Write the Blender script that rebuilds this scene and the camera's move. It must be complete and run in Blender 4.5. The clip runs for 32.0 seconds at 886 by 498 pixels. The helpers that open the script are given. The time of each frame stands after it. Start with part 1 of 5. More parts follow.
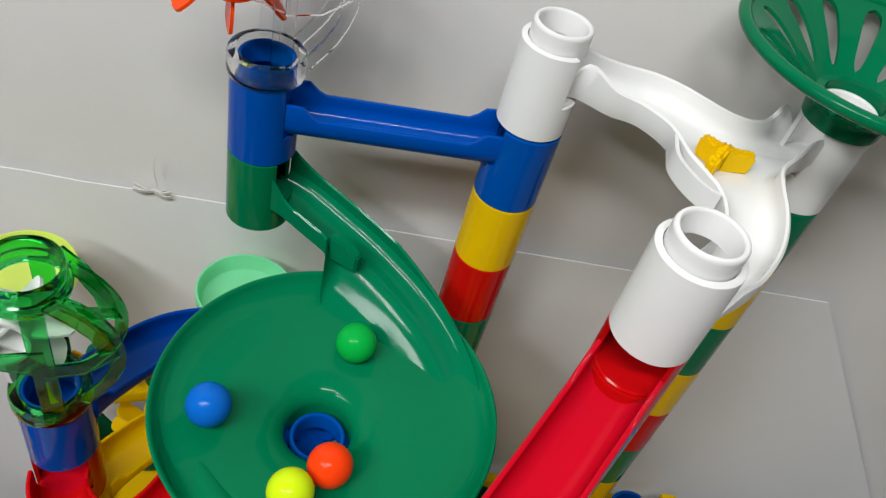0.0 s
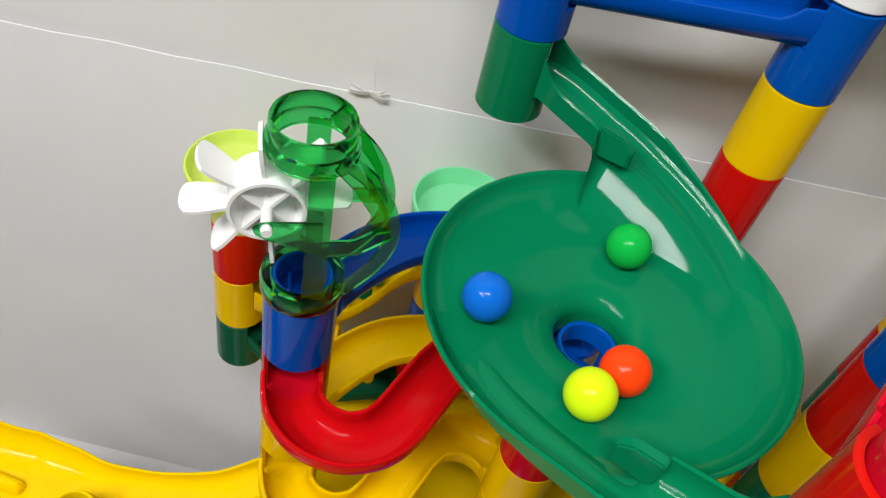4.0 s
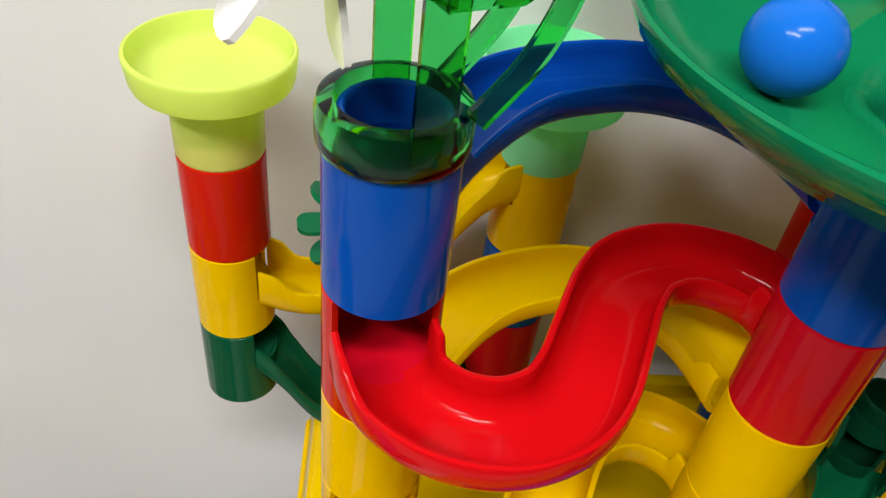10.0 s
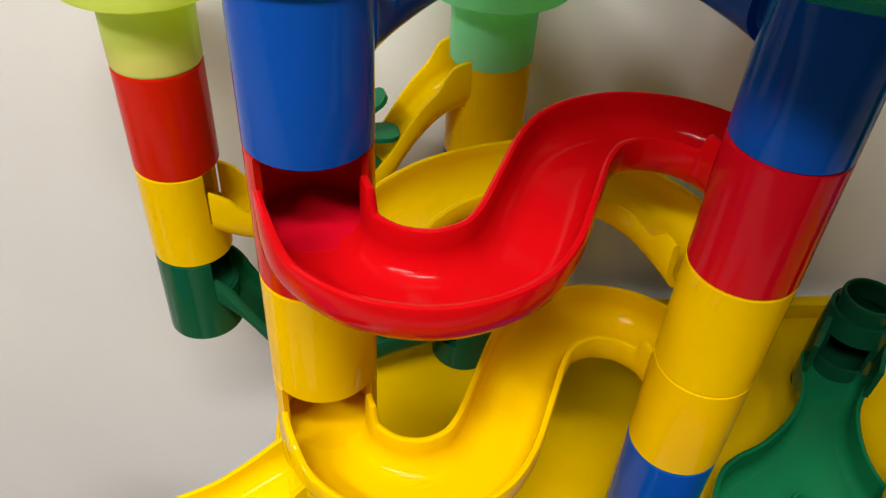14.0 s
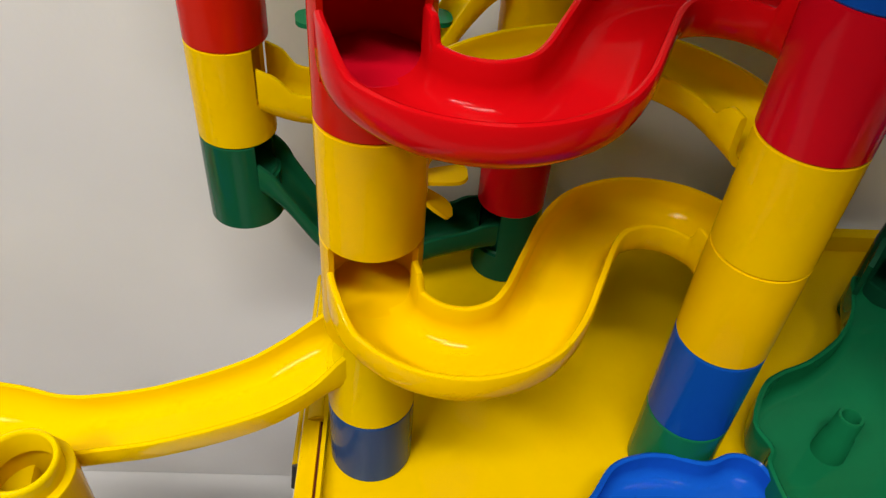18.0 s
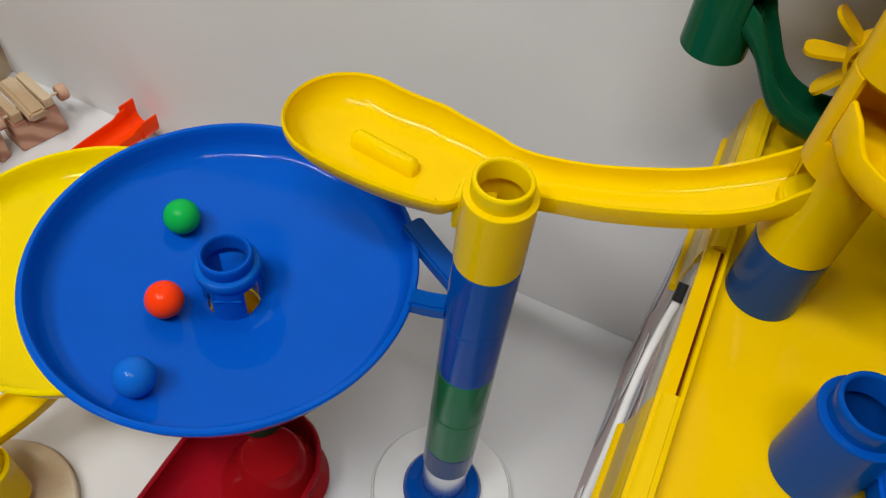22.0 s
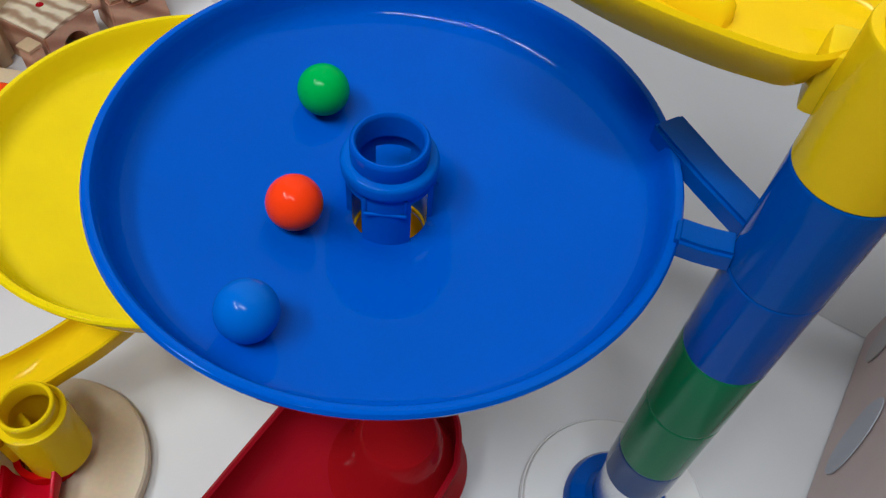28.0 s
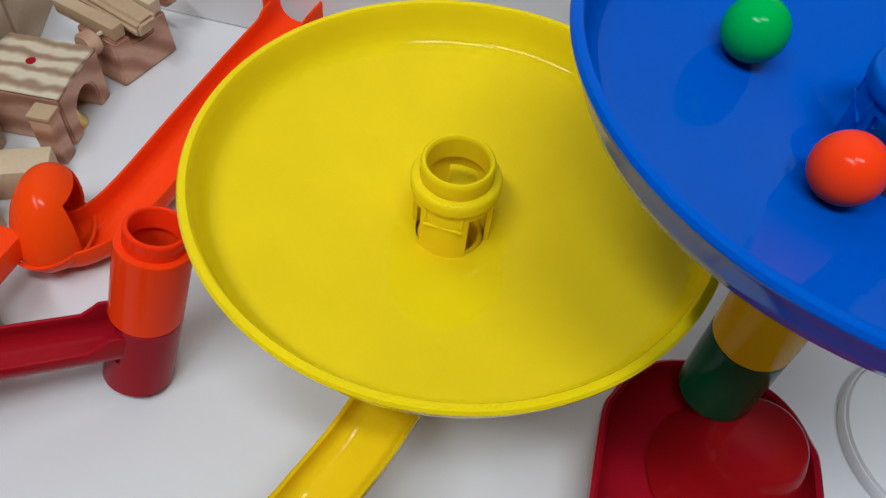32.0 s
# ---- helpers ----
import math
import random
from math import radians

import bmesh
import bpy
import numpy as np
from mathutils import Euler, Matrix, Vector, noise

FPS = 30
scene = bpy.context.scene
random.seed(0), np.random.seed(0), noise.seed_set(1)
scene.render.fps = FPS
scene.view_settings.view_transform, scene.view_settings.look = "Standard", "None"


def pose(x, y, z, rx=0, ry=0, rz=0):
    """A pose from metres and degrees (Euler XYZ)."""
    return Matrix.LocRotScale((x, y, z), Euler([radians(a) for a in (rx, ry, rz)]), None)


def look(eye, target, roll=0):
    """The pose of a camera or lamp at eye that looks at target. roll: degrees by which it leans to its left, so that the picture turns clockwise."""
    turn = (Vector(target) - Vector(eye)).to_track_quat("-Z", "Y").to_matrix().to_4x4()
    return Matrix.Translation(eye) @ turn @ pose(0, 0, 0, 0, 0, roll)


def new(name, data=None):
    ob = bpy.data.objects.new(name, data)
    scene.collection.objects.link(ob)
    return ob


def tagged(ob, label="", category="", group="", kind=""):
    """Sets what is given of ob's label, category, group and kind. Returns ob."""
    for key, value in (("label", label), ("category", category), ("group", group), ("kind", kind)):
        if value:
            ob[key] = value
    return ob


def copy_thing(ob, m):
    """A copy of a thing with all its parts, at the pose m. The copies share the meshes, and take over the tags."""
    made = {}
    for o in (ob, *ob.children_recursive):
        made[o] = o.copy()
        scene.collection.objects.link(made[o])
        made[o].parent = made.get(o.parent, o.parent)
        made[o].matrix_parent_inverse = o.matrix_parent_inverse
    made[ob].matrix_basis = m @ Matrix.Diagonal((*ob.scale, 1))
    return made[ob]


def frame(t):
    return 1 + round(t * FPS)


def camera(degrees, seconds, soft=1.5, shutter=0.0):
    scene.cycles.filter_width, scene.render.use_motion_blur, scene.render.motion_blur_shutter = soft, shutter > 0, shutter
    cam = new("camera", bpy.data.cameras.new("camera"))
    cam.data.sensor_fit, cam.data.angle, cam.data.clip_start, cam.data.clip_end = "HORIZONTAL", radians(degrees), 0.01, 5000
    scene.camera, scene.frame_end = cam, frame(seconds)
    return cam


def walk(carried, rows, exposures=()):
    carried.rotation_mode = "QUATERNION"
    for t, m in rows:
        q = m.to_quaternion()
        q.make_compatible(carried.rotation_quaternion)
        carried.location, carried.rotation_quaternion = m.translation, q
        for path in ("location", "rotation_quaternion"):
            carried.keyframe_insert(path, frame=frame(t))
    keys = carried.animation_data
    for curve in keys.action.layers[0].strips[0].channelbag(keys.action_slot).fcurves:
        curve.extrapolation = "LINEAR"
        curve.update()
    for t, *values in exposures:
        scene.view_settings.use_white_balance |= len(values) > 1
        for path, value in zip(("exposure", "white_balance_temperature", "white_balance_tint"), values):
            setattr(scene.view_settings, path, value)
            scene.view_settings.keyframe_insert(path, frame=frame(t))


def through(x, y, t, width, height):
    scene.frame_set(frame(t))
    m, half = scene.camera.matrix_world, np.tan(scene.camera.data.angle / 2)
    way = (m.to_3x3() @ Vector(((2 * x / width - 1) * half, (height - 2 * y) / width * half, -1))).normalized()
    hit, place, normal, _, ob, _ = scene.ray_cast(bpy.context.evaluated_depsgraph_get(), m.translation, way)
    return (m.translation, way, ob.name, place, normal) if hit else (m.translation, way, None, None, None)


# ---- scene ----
from mathutils.geometry import tessellate_polygon

cam = camera(58.58, 32.0, soft=1.35, shutter=0.0)
ROWS = [
    (0, 0.0195, 0.0283, 1.0631, 44.71, -11.99, -4.89),
    (0.5, 0.0121, 0.0186, 1.0550, 43.59, -11.77, -4.64),
    (1, 0.0053, 0.0115, 1.0490, 42.78, -11.57, -4.46),
    (1.5, -0.0006, 0.0093, 1.0405, 42.13, -11.51, -4.01),
    (2, -0.0074, 0.0118, 1.0305, 41.41, -11.57, -2.99),
    (2.5, -0.0152, 0.0171, 1.0166, 40.94, -11.44, -1.18),
    (3, -0.0434, 0.0292, 0.9958, 41.34, -10.58, 0.54),
    (3.5, -0.0646, 0.0272, 0.9811, 42.00, -10.26, 0.82),
    (5.5, -0.0994, 0.0486, 0.9220, 45.83, -9.46, -2.24),
    (6, -0.1052, 0.0601, 0.8928, 45.95, -9.58, -2.11),
    (6.5, -0.1112, 0.0700, 0.8713, 46.54, -9.51, -2.95),
    (7, -0.1193, 0.0864, 0.8454, 47.15, -9.09, -4.36),
    (7.5, -0.1221, 0.1068, 0.8103, 47.82, -8.88, -5.89),
    (8, -0.1292, 0.1177, 0.7816, 48.48, -8.30, -7.48),
    (8.5, -0.1340, 0.1209, 0.7751, 48.77, -7.71, -8.61),
    (9, -0.1311, 0.1219, 0.7705, 49.13, -6.91, -9.18),
    (9.5, -0.1304, 0.1188, 0.7675, 49.32, -6.22, -10.06),
    (10, -0.1289, 0.1150, 0.7671, 49.19, -5.60, -10.75),
    (10.5, -0.1279, 0.1129, 0.7666, 49.68, -5.20, -11.27),
    (11, -0.1256, 0.1080, 0.7648, 49.92, -4.77, -11.84),
    (11.5, -0.1235, 0.1052, 0.7636, 49.81, -4.25, -12.34),
    (12, -0.1190, 0.1017, 0.7561, 49.77, -3.92, -12.80),
    (12.5, -0.1127, 0.1025, 0.7502, 49.48, -3.71, -13.04),
    (13, -0.1079, 0.1026, 0.7465, 49.00, -3.08, -13.25),
    (13.5, -0.1067, 0.0972, 0.7369, 49.47, -2.99, -13.16),
    (14, -0.1091, 0.0899, 0.7267, 49.43, -2.83, -13.02),
    (14.5, -0.1115, 0.0806, 0.7157, 49.34, -2.46, -12.77),
    (16.5, -0.1140, 0.0768, 0.7033, 48.47, -3.32, -11.68),
    (17, -0.1145, 0.0765, 0.6948, 48.31, -3.17, -11.37),
    (17.5, -0.1187, 0.0747, 0.6931, 47.64, -3.46, -10.62),
    (18, -0.1208, 0.0714, 0.6911, 47.25, -3.60, -9.86),
    (18.5, -0.1203, 0.0667, 0.6842, 47.00, -3.66, -8.92),
    (19, -0.1193, 0.0656, 0.6792, 46.71, -3.76, -8.00),
    (19.5, -0.1180, 0.0665, 0.6741, 46.13, -3.83, -6.43),
    (20, -0.1191, 0.0620, 0.6653, 45.48, -3.56, -4.16),
    (20.5, -0.1496, 0.0496, 0.6616, 44.91, -3.82, -1.10),
    (21, -0.1751, 0.0388, 0.6539, 43.32, -3.30, 3.74),
    (21.5, -0.2022, 0.0102, 0.6665, 41.05, -3.85, 9.86),
    (22, -0.2158, -0.0020, 0.6781, 38.82, -4.63, 16.78),
    (22.5, -0.2057, -0.0015, 0.6973, 37.89, -5.53, 19.51),
    (23, -0.2033, -0.0040, 0.7198, 37.61, -6.04, 20.28),
    (23.5, -0.2070, -0.0039, 0.7107, 37.52, -6.18, 20.69),
    (24, -0.2129, -0.0008, 0.7059, 37.36, -6.09, 21.05),
    (24.5, -0.2149, 0.0026, 0.7045, 37.17, -5.96, 21.27),
    (25, -0.2161, 0.0052, 0.7040, 37.02, -5.85, 21.55),
    (25.5, -0.2164, 0.0054, 0.7019, 36.81, -5.58, 22.01),
    (26, -0.2330, -0.0038, 0.6987, 36.54, -5.19, 22.59),
    (26.5, -0.2704, -0.0069, 0.6803, 36.34, -4.30, 23.89),
    (28.5, -0.3356, 0.0678, 0.4963, 36.35, -3.58, 24.32),
    (29, -0.4088, 0.0527, 0.4986, 36.38, -4.51, 22.50),
    (29.5, -0.4706, 0.0450, 0.4845, 36.17, -4.99, 19.29),
    (30, -0.5007, 0.0501, 0.4802, 35.90, -5.42, 14.72),
    (30.5, -0.5185, 0.0636, 0.4762, 35.86, -5.16, 9.69),
    (31, -0.5521, 0.0663, 0.4615, 36.22, -4.60, 5.59),
    (31.5, -0.5595, 0.0679, 0.4424, 36.94, -4.07, 4.29),
    (32, -0.5563, 0.0477, 0.4311, 37.59, -4.05, 5.29),
]
EXPOSURES = [(0.0, -0.22, 6500, 10), (3.0, 0.0, 6650, 10), (6.0, 0.15, 6500, 10), (9.0, 0.32, 6750, 10), (14.0, 0.38, 7200, 11), (17.0, 0.25, 7200, 11), (19.0, 0.12, 7250, 12), (22.0, -0.12, 6700, 10), (26.0, -0.18, 6600, 10), (29.0, -0.12, 6000, 9), (32.0, -0.24, 6000, 9)]
walk(cam, [(t, pose(x, y, z, rx, ry, rz)) for t, x, y, z, rx, ry, rz in ROWS], EXPOSURES)

# ---- light ----
world = bpy.data.worlds.new("room_world")
scene.world = world
world.use_nodes = True
world.node_tree.nodes["Background"].inputs["Color"].default_value = (0.9, 0.95, 1.0, 1)
world.node_tree.nodes["Background"].inputs["Strength"].default_value = 0.3


def ceiling_tube(name, eye, target, sx, sy, power, colour):
    data = bpy.data.lights.new(name, "AREA")
    data.shape, data.size, data.size_y, data.energy, data.color = "RECTANGLE", sx, sy, power, colour
    lamp = new(name, data)
    lamp.matrix_world = look(eye, target)
    return lamp


ceiling_tube("ceiling_light", (-0.30, -0.50, 2.15), (-0.15, 0.3, 0.3), 0.9, 0.15, 21.0, (0.99, 1.0, 0.995))
# Second, unseen lamp added to soften shadows and brighten the left.
ceiling_tube("ceiling_light", (-1.20, -0.60, 2.15), (-0.40, 0.3, 0.3), 1.1, 0.16, 25.5, (0.99, 1.0, 0.995))

# ---- materials ----
R, HH, HE, HJ, NECK = 0.020, 0.0531, 0.0517, 0.0573, 0.0105


def plastic(name, colour, rough=0.14, coat=0.0, through=0.0):
    mat = bpy.data.materials.new(name)
    mat.use_nodes = True
    nt = mat.node_tree
    b = nt.nodes["Principled BSDF"]
    geo = nt.nodes.new("ShaderNodeTexCoord")
    big = nt.nodes.new("ShaderNodeTexNoise")
    big.inputs["Scale"].default_value, big.inputs["Detail"].default_value = 22.0, 3.0
    fine = nt.nodes.new("ShaderNodeTexNoise")
    fine.inputs["Scale"].default_value, fine.inputs["Detail"].default_value = 420.0, 4.0
    for n in (big, fine):
        nt.links.new(geo.outputs["Object"], n.inputs["Vector"])
    info = nt.nodes.new("ShaderNodeObjectInfo")
    mix = nt.nodes.new("ShaderNodeHueSaturation")
    mix.inputs["Color"].default_value = (*colour, 1)
    ramp = nt.nodes.new("ShaderNodeMapRange")
    ramp.inputs["To Min"].default_value, ramp.inputs["To Max"].default_value = 0.93, 1.06
    nt.links.new(big.outputs["Fac"], ramp.inputs["Value"])
    nt.links.new(ramp.outputs["Result"], mix.inputs["Value"])
    hue = nt.nodes.new("ShaderNodeMapRange")
    hue.inputs["To Min"].default_value, hue.inputs["To Max"].default_value = 0.496, 0.504
    nt.links.new(info.outputs["Random"], hue.inputs["Value"])
    nt.links.new(hue.outputs["Result"], mix.inputs["Hue"])
    nt.links.new(mix.outputs["Color"], b.inputs["Base Color"])
    rr = nt.nodes.new("ShaderNodeMapRange")
    rr.inputs["To Min"].default_value, rr.inputs["To Max"].default_value = rough * 0.45, rough * 0.75
    nt.links.new(big.outputs["Fac"], rr.inputs["Value"])
    nt.links.new(rr.outputs["Result"], b.inputs["Roughness"])
    bump = nt.nodes.new("ShaderNodeBump")
    bump.inputs["Strength"].default_value, bump.inputs["Distance"].default_value = 0.06, 0.0004
    nt.links.new(fine.outputs["Fac"], bump.inputs["Height"])
    wave = nt.nodes.new("ShaderNodeBump")
    wave.inputs["Strength"].default_value, wave.inputs["Distance"].default_value = 0.12, 0.002
    nt.links.new(big.outputs["Fac"], wave.inputs["Height"])
    nt.links.new(bump.outputs["Normal"], wave.inputs["Normal"])
    nt.links.new(wave.outputs["Normal"], b.inputs["Normal"])
    b.inputs["IOR"].default_value = 1.44
    b.inputs["Specular IOR Level"].default_value = 0.13
    b.inputs["Coat Weight"].default_value = coat
    if through:
        out = nt.nodes["Material Output"]
        tl = nt.nodes.new("ShaderNodeBsdfTranslucent")
        nt.links.new(mix.outputs["Color"], tl.inputs["Color"])
        ms = nt.nodes.new("ShaderNodeMixShader")
        ms.inputs["Fac"].default_value = through
        nt.links.new(b.outputs["BSDF"], ms.inputs[1])
        nt.links.new(tl.outputs["BSDF"], ms.inputs[2])
        nt.links.new(ms.outputs["Shader"], out.inputs["Surface"])
    return mat


def clear(name, colour, rough=0.04):
    mat = bpy.data.materials.new(name)
    mat.use_nodes = True
    nt = mat.node_tree
    b = nt.nodes["Principled BSDF"]
    b.inputs["Base Color"].default_value = (*colour, 1)
    b.inputs["Transmission Weight"].default_value = 1.0
    b.inputs["IOR"].default_value = 1.3
    b.inputs["Roughness"].default_value = rough
    no = nt.nodes.new("ShaderNodeTexNoise")
    no.inputs["Scale"].default_value = 60.0
    tc = nt.nodes.new("ShaderNodeTexCoord")
    nt.links.new(tc.outputs["Object"], no.inputs["Vector"])
    bump = nt.nodes.new("ShaderNodeBump")
    bump.inputs["Strength"].default_value, bump.inputs["Distance"].default_value = 0.1, 0.0006
    nt.links.new(no.outputs["Fac"], bump.inputs["Height"])
    nt.links.new(bump.outputs["Normal"], b.inputs["Normal"])
    return mat


def paper(name, colour, scale=9.0, bumpy=0.15, rough=0.62):
    mat = bpy.data.materials.new(name)
    mat.use_nodes = True
    nt = mat.node_tree
    b = nt.nodes["Principled BSDF"]
    tc = nt.nodes.new("ShaderNodeTexCoord")
    no = nt.nodes.new("ShaderNodeTexNoise")
    no.inputs["Scale"].default_value, no.inputs["Detail"].default_value = scale, 5.0
    fi = nt.nodes.new("ShaderNodeTexNoise")
    fi.inputs["Scale"].default_value, fi.inputs["Detail"].default_value = 260.0, 6.0
    for n in (no, fi):
        nt.links.new(tc.outputs["Object"], n.inputs["Vector"])
    mr = nt.nodes.new("ShaderNodeMapRange")
    mr.inputs["To Min"].default_value, mr.inputs["To Max"].default_value = 0.94, 1.05
    nt.links.new(no.outputs["Fac"], mr.inputs["Value"])
    hs = nt.nodes.new("ShaderNodeHueSaturation")
    hs.inputs["Color"].default_value = (*colour, 1)
    nt.links.new(mr.outputs["Result"], hs.inputs["Value"])
    nt.links.new(hs.outputs["Color"], b.inputs["Base Color"])
    b.inputs["Roughness"].default_value = rough
    bump = nt.nodes.new("ShaderNodeBump")
    bump.inputs["Strength"].default_value, bump.inputs["Distance"].default_value = bumpy, 0.0008
    nt.links.new(fi.outputs["Fac"], bump.inputs["Height"])
    nt.links.new(bump.outputs["Normal"], b.inputs["Normal"])
    return mat


def wood(name, light, dark, ring=18.0):
    mat = bpy.data.materials.new(name)
    mat.use_nodes = True
    nt = mat.node_tree
    b = nt.nodes["Principled BSDF"]
    tc = nt.nodes.new("ShaderNodeTexCoord")
    info = nt.nodes.new("ShaderNodeObjectInfo")
    sh = nt.nodes.new("ShaderNodeVectorMath")
    sh.operation = "ADD"
    nt.links.new(tc.outputs["Object"], sh.inputs[0])
    cb = nt.nodes.new("ShaderNodeMath")
    cb.operation = "MULTIPLY"
    cb.inputs[1].default_value = 0.12
    nt.links.new(info.outputs["Random"], cb.inputs[0])
    nt.links.new(cb.outputs[0], sh.inputs[1])
    wv = nt.nodes.new("ShaderNodeTexWave")
    wv.wave_type, wv.rings_direction = "RINGS", "Y"
    wv.inputs["Scale"].default_value, wv.inputs["Distortion"].default_value = ring, 3.2
    wv.inputs["Detail"].default_value, wv.inputs["Detail Scale"].default_value = 2.0, 1.2
    nt.links.new(sh.outputs[0], wv.inputs["Vector"])
    fi = nt.nodes.new("ShaderNodeTexNoise")
    fi.inputs["Scale"].default_value, fi.inputs["Detail"].default_value = 300.0, 5.0
    nt.links.new(sh.outputs[0], fi.inputs["Vector"])
    rp = nt.nodes.new("ShaderNodeValToRGB")
    rp.color_ramp.elements[0].position, rp.color_ramp.elements[0].color = 0.25, (*light, 1)
    rp.color_ramp.elements[1].position, rp.color_ramp.elements[1].color = 0.95, (*dark, 1)
    nt.links.new(wv.outputs["Fac"], rp.inputs["Fac"])
    mx = nt.nodes.new("ShaderNodeMixRGB")
    mx.blend_type = "MULTIPLY"
    mx.inputs["Fac"].default_value = 0.25
    nt.links.new(rp.outputs["Color"], mx.inputs[1])
    nt.links.new(fi.outputs["Color"], mx.inputs[2])
    nt.links.new(mx.outputs["Color"], b.inputs["Base Color"])
    b.inputs["Roughness"].default_value = 0.55
    bump = nt.nodes.new("ShaderNodeBump")
    bump.inputs["Strength"].default_value, bump.inputs["Distance"].default_value = 0.2, 0.0006
    nt.links.new(wv.outputs["Fac"], bump.inputs["Height"])
    nt.links.new(bump.outputs["Normal"], b.inputs["Normal"])
    return mat


def metal(name, colour, rough):
    mat = bpy.data.materials.new(name)
    mat.use_nodes = True
    b = mat.node_tree.nodes["Principled BSDF"]
    b.inputs["Base Color"].default_value = (*colour, 1)
    b.inputs["Metallic"].default_value, b.inputs["Roughness"].default_value = 1.0, rough
    return mat


PL = {
    "red": plastic("red_plastic", (0.64, 0.004, 0.008), 0.14, 0.0, 0.16),
    "dark_red": plastic("dark_red_plastic", (0.34, 0.006, 0.010)),
    "blue": plastic("blue_plastic", (0.0, 0.064, 0.37)),
    "bright_blue": plastic("bright_blue_plastic", (0.0, 0.097, 0.52), 0.10),
    "yellow": plastic("yellow_plastic", (0.94, 0.60, 0.002), 0.13, 0.0, 0.20),
    "dish_yellow": plastic("dish_yellow_plastic", (0.87, 0.655, 0.001), 0.11),
    "lemon": plastic("lemon_plastic", (0.93, 0.655, 0.002), 0.13, 0.0, 0.14),
    "green": plastic("green_plastic", (0.001, 0.155, 0.062)),
    "dark_green": plastic("dark_green_plastic", (0.003, 0.085, 0.038), 0.2),
    "white": plastic("white_plastic", (0.80, 0.80, 0.79), 0.22),
    "slate": plastic("slate_blue_plastic", (0.016, 0.062, 0.20), 0.2),
    "orange": plastic("orange_plastic", (1.0, 0.052, 0.003), 0.20, 0.0, 0.06),
    "lime": plastic("lime_plastic", (0.84, 0.96, 0.25), 0.25, 0.0, 0.5),
    "mint": plastic("mint_plastic", (0.36, 0.94, 0.60), 0.25, 0.0, 0.5),
    "funnel_green": plastic("funnel_green_plastic", (0.0005, 0.185, 0.076), 0.11, 0.0, 0.05),
    "ball_lime": plastic("lime_ball", (0.66, 0.86, 0.01), 0.22),
    "ball_green": plastic("green_ball", (0.003, 0.42, 0.06), 0.22),
    "ball_blue": plastic("blue_ball", (0.004, 0.13, 0.58), 0.22),
    "ball_orange": plastic("orange_ball", (1.0, 0.070, 0.006), 0.22),
    "clear_green": clear("clear_green", (0.05, 0.66, 0.16)),
    "clear": clear("clear", (0.95, 0.95, 0.96)),
    "box_clear": clear("box_clear", (0.90, 0.91, 0.92), 0.12),
    "yellow_clear": plastic("thin_yellow_plastic", (0.82, 0.62, 0.16), 0.25, 0.0, 0.35),
    "frosted": plastic("frosted_plastic", (0.80, 0.76, 0.66), 0.25, 0.0, 0.25),
    "side_clear": plastic("hazy_box_plastic", (0.66, 0.64, 0.64), 0.12, 0.0, 0.30),
    "orange_wheel": plastic("orange_wheel", (1.0, 0.075, 0.008), 0.3, 0.0, 0.25),
    "cable": plastic("white_cable", (0.78, 0.78, 0.78), 0.4),
    "brown": plastic("slit_shade_brown", (0.10, 0.018, 0.008), 0.4),
    "lid_yellow": plastic("lid_yellow_plastic", (0.78, 0.50, 0.002), 0.17),
    "black": plastic("black_plug", (0.02, 0.02, 0.02), 0.4),
}
WALL_UP = paper("wall_paper_upper", (0.70, 0.69, 0.675))
WALL_LOW = paper("wall_paper_lower", (0.73, 0.735, 0.74))
FLOOR = paper("floor_board", (0.70, 0.705, 0.715), 7.0, 0.03, 0.26)
# Dark colour for unseen room surfaces, chosen to limit bounce and sheen.
UNSEEN_DARK = paper("unseen_dark_paint", (0.13, 0.128, 0.125))
# Grey of the unseen ceiling sets how much fill comes from above.
CEILING = paper("ceiling_fill_grey", (0.41, 0.407, 0.402))
PINE = wood("pine_wood", (0.70, 0.54, 0.35), (0.55, 0.38, 0.22), 7.0)
PINE_PINK = wood("pine_end_grain", (0.70, 0.43, 0.29), (0.44, 0.21, 0.13), 15.0)
PINE_END = wood("pine_ridged_top", (0.74, 0.63, 0.45), (0.36, 0.23, 0.14), 36.0)
PLY = wood("pale_plywood", (0.74, 0.64, 0.48), (0.62, 0.48, 0.32), 5.0)
STEEL = metal("bare_steel", (0.62, 0.63, 0.65), 0.22)
BRASS = metal("brass", (0.80, 0.58, 0.22), 0.25)
PRINT_RED = paper("printed_red_card", (0.56, 0.45, 0.43), 30.0)
PRINT_BLUE = paper("printed_blue_card", (0.46, 0.48, 0.54), 30.0)
PRINT_GREY = paper("printed_grey_card", (0.50, 0.47, 0.47), 40.0)


# ---- mesh tools ----
def link(name, bm, mat, parent=None, label="", sharp=38.0, flip=True):
    if flip:
        bmesh.ops.recalc_face_normals(bm, faces=bm.faces)
    me = bpy.data.meshes.new(name)
    bm.to_mesh(me)
    bm.free()
    me.polygons.foreach_set("use_smooth", [True] * len(me.polygons))
    me.set_sharp_from_angle(angle=radians(sharp))
    me.materials.append(mat)
    ob = new(name, me)
    ob.parent = parent
    if label:
        tagged(ob, label)
    return ob


def part(name, bm, mat, parent, label=""):
    return link(name, bm, mat, parent, label)


def thing(name, m, label, category, group=""):
    root = new(name)
    root.empty_display_size = 0.01
    root.matrix_world = m
    return tagged(root, label, category, group)


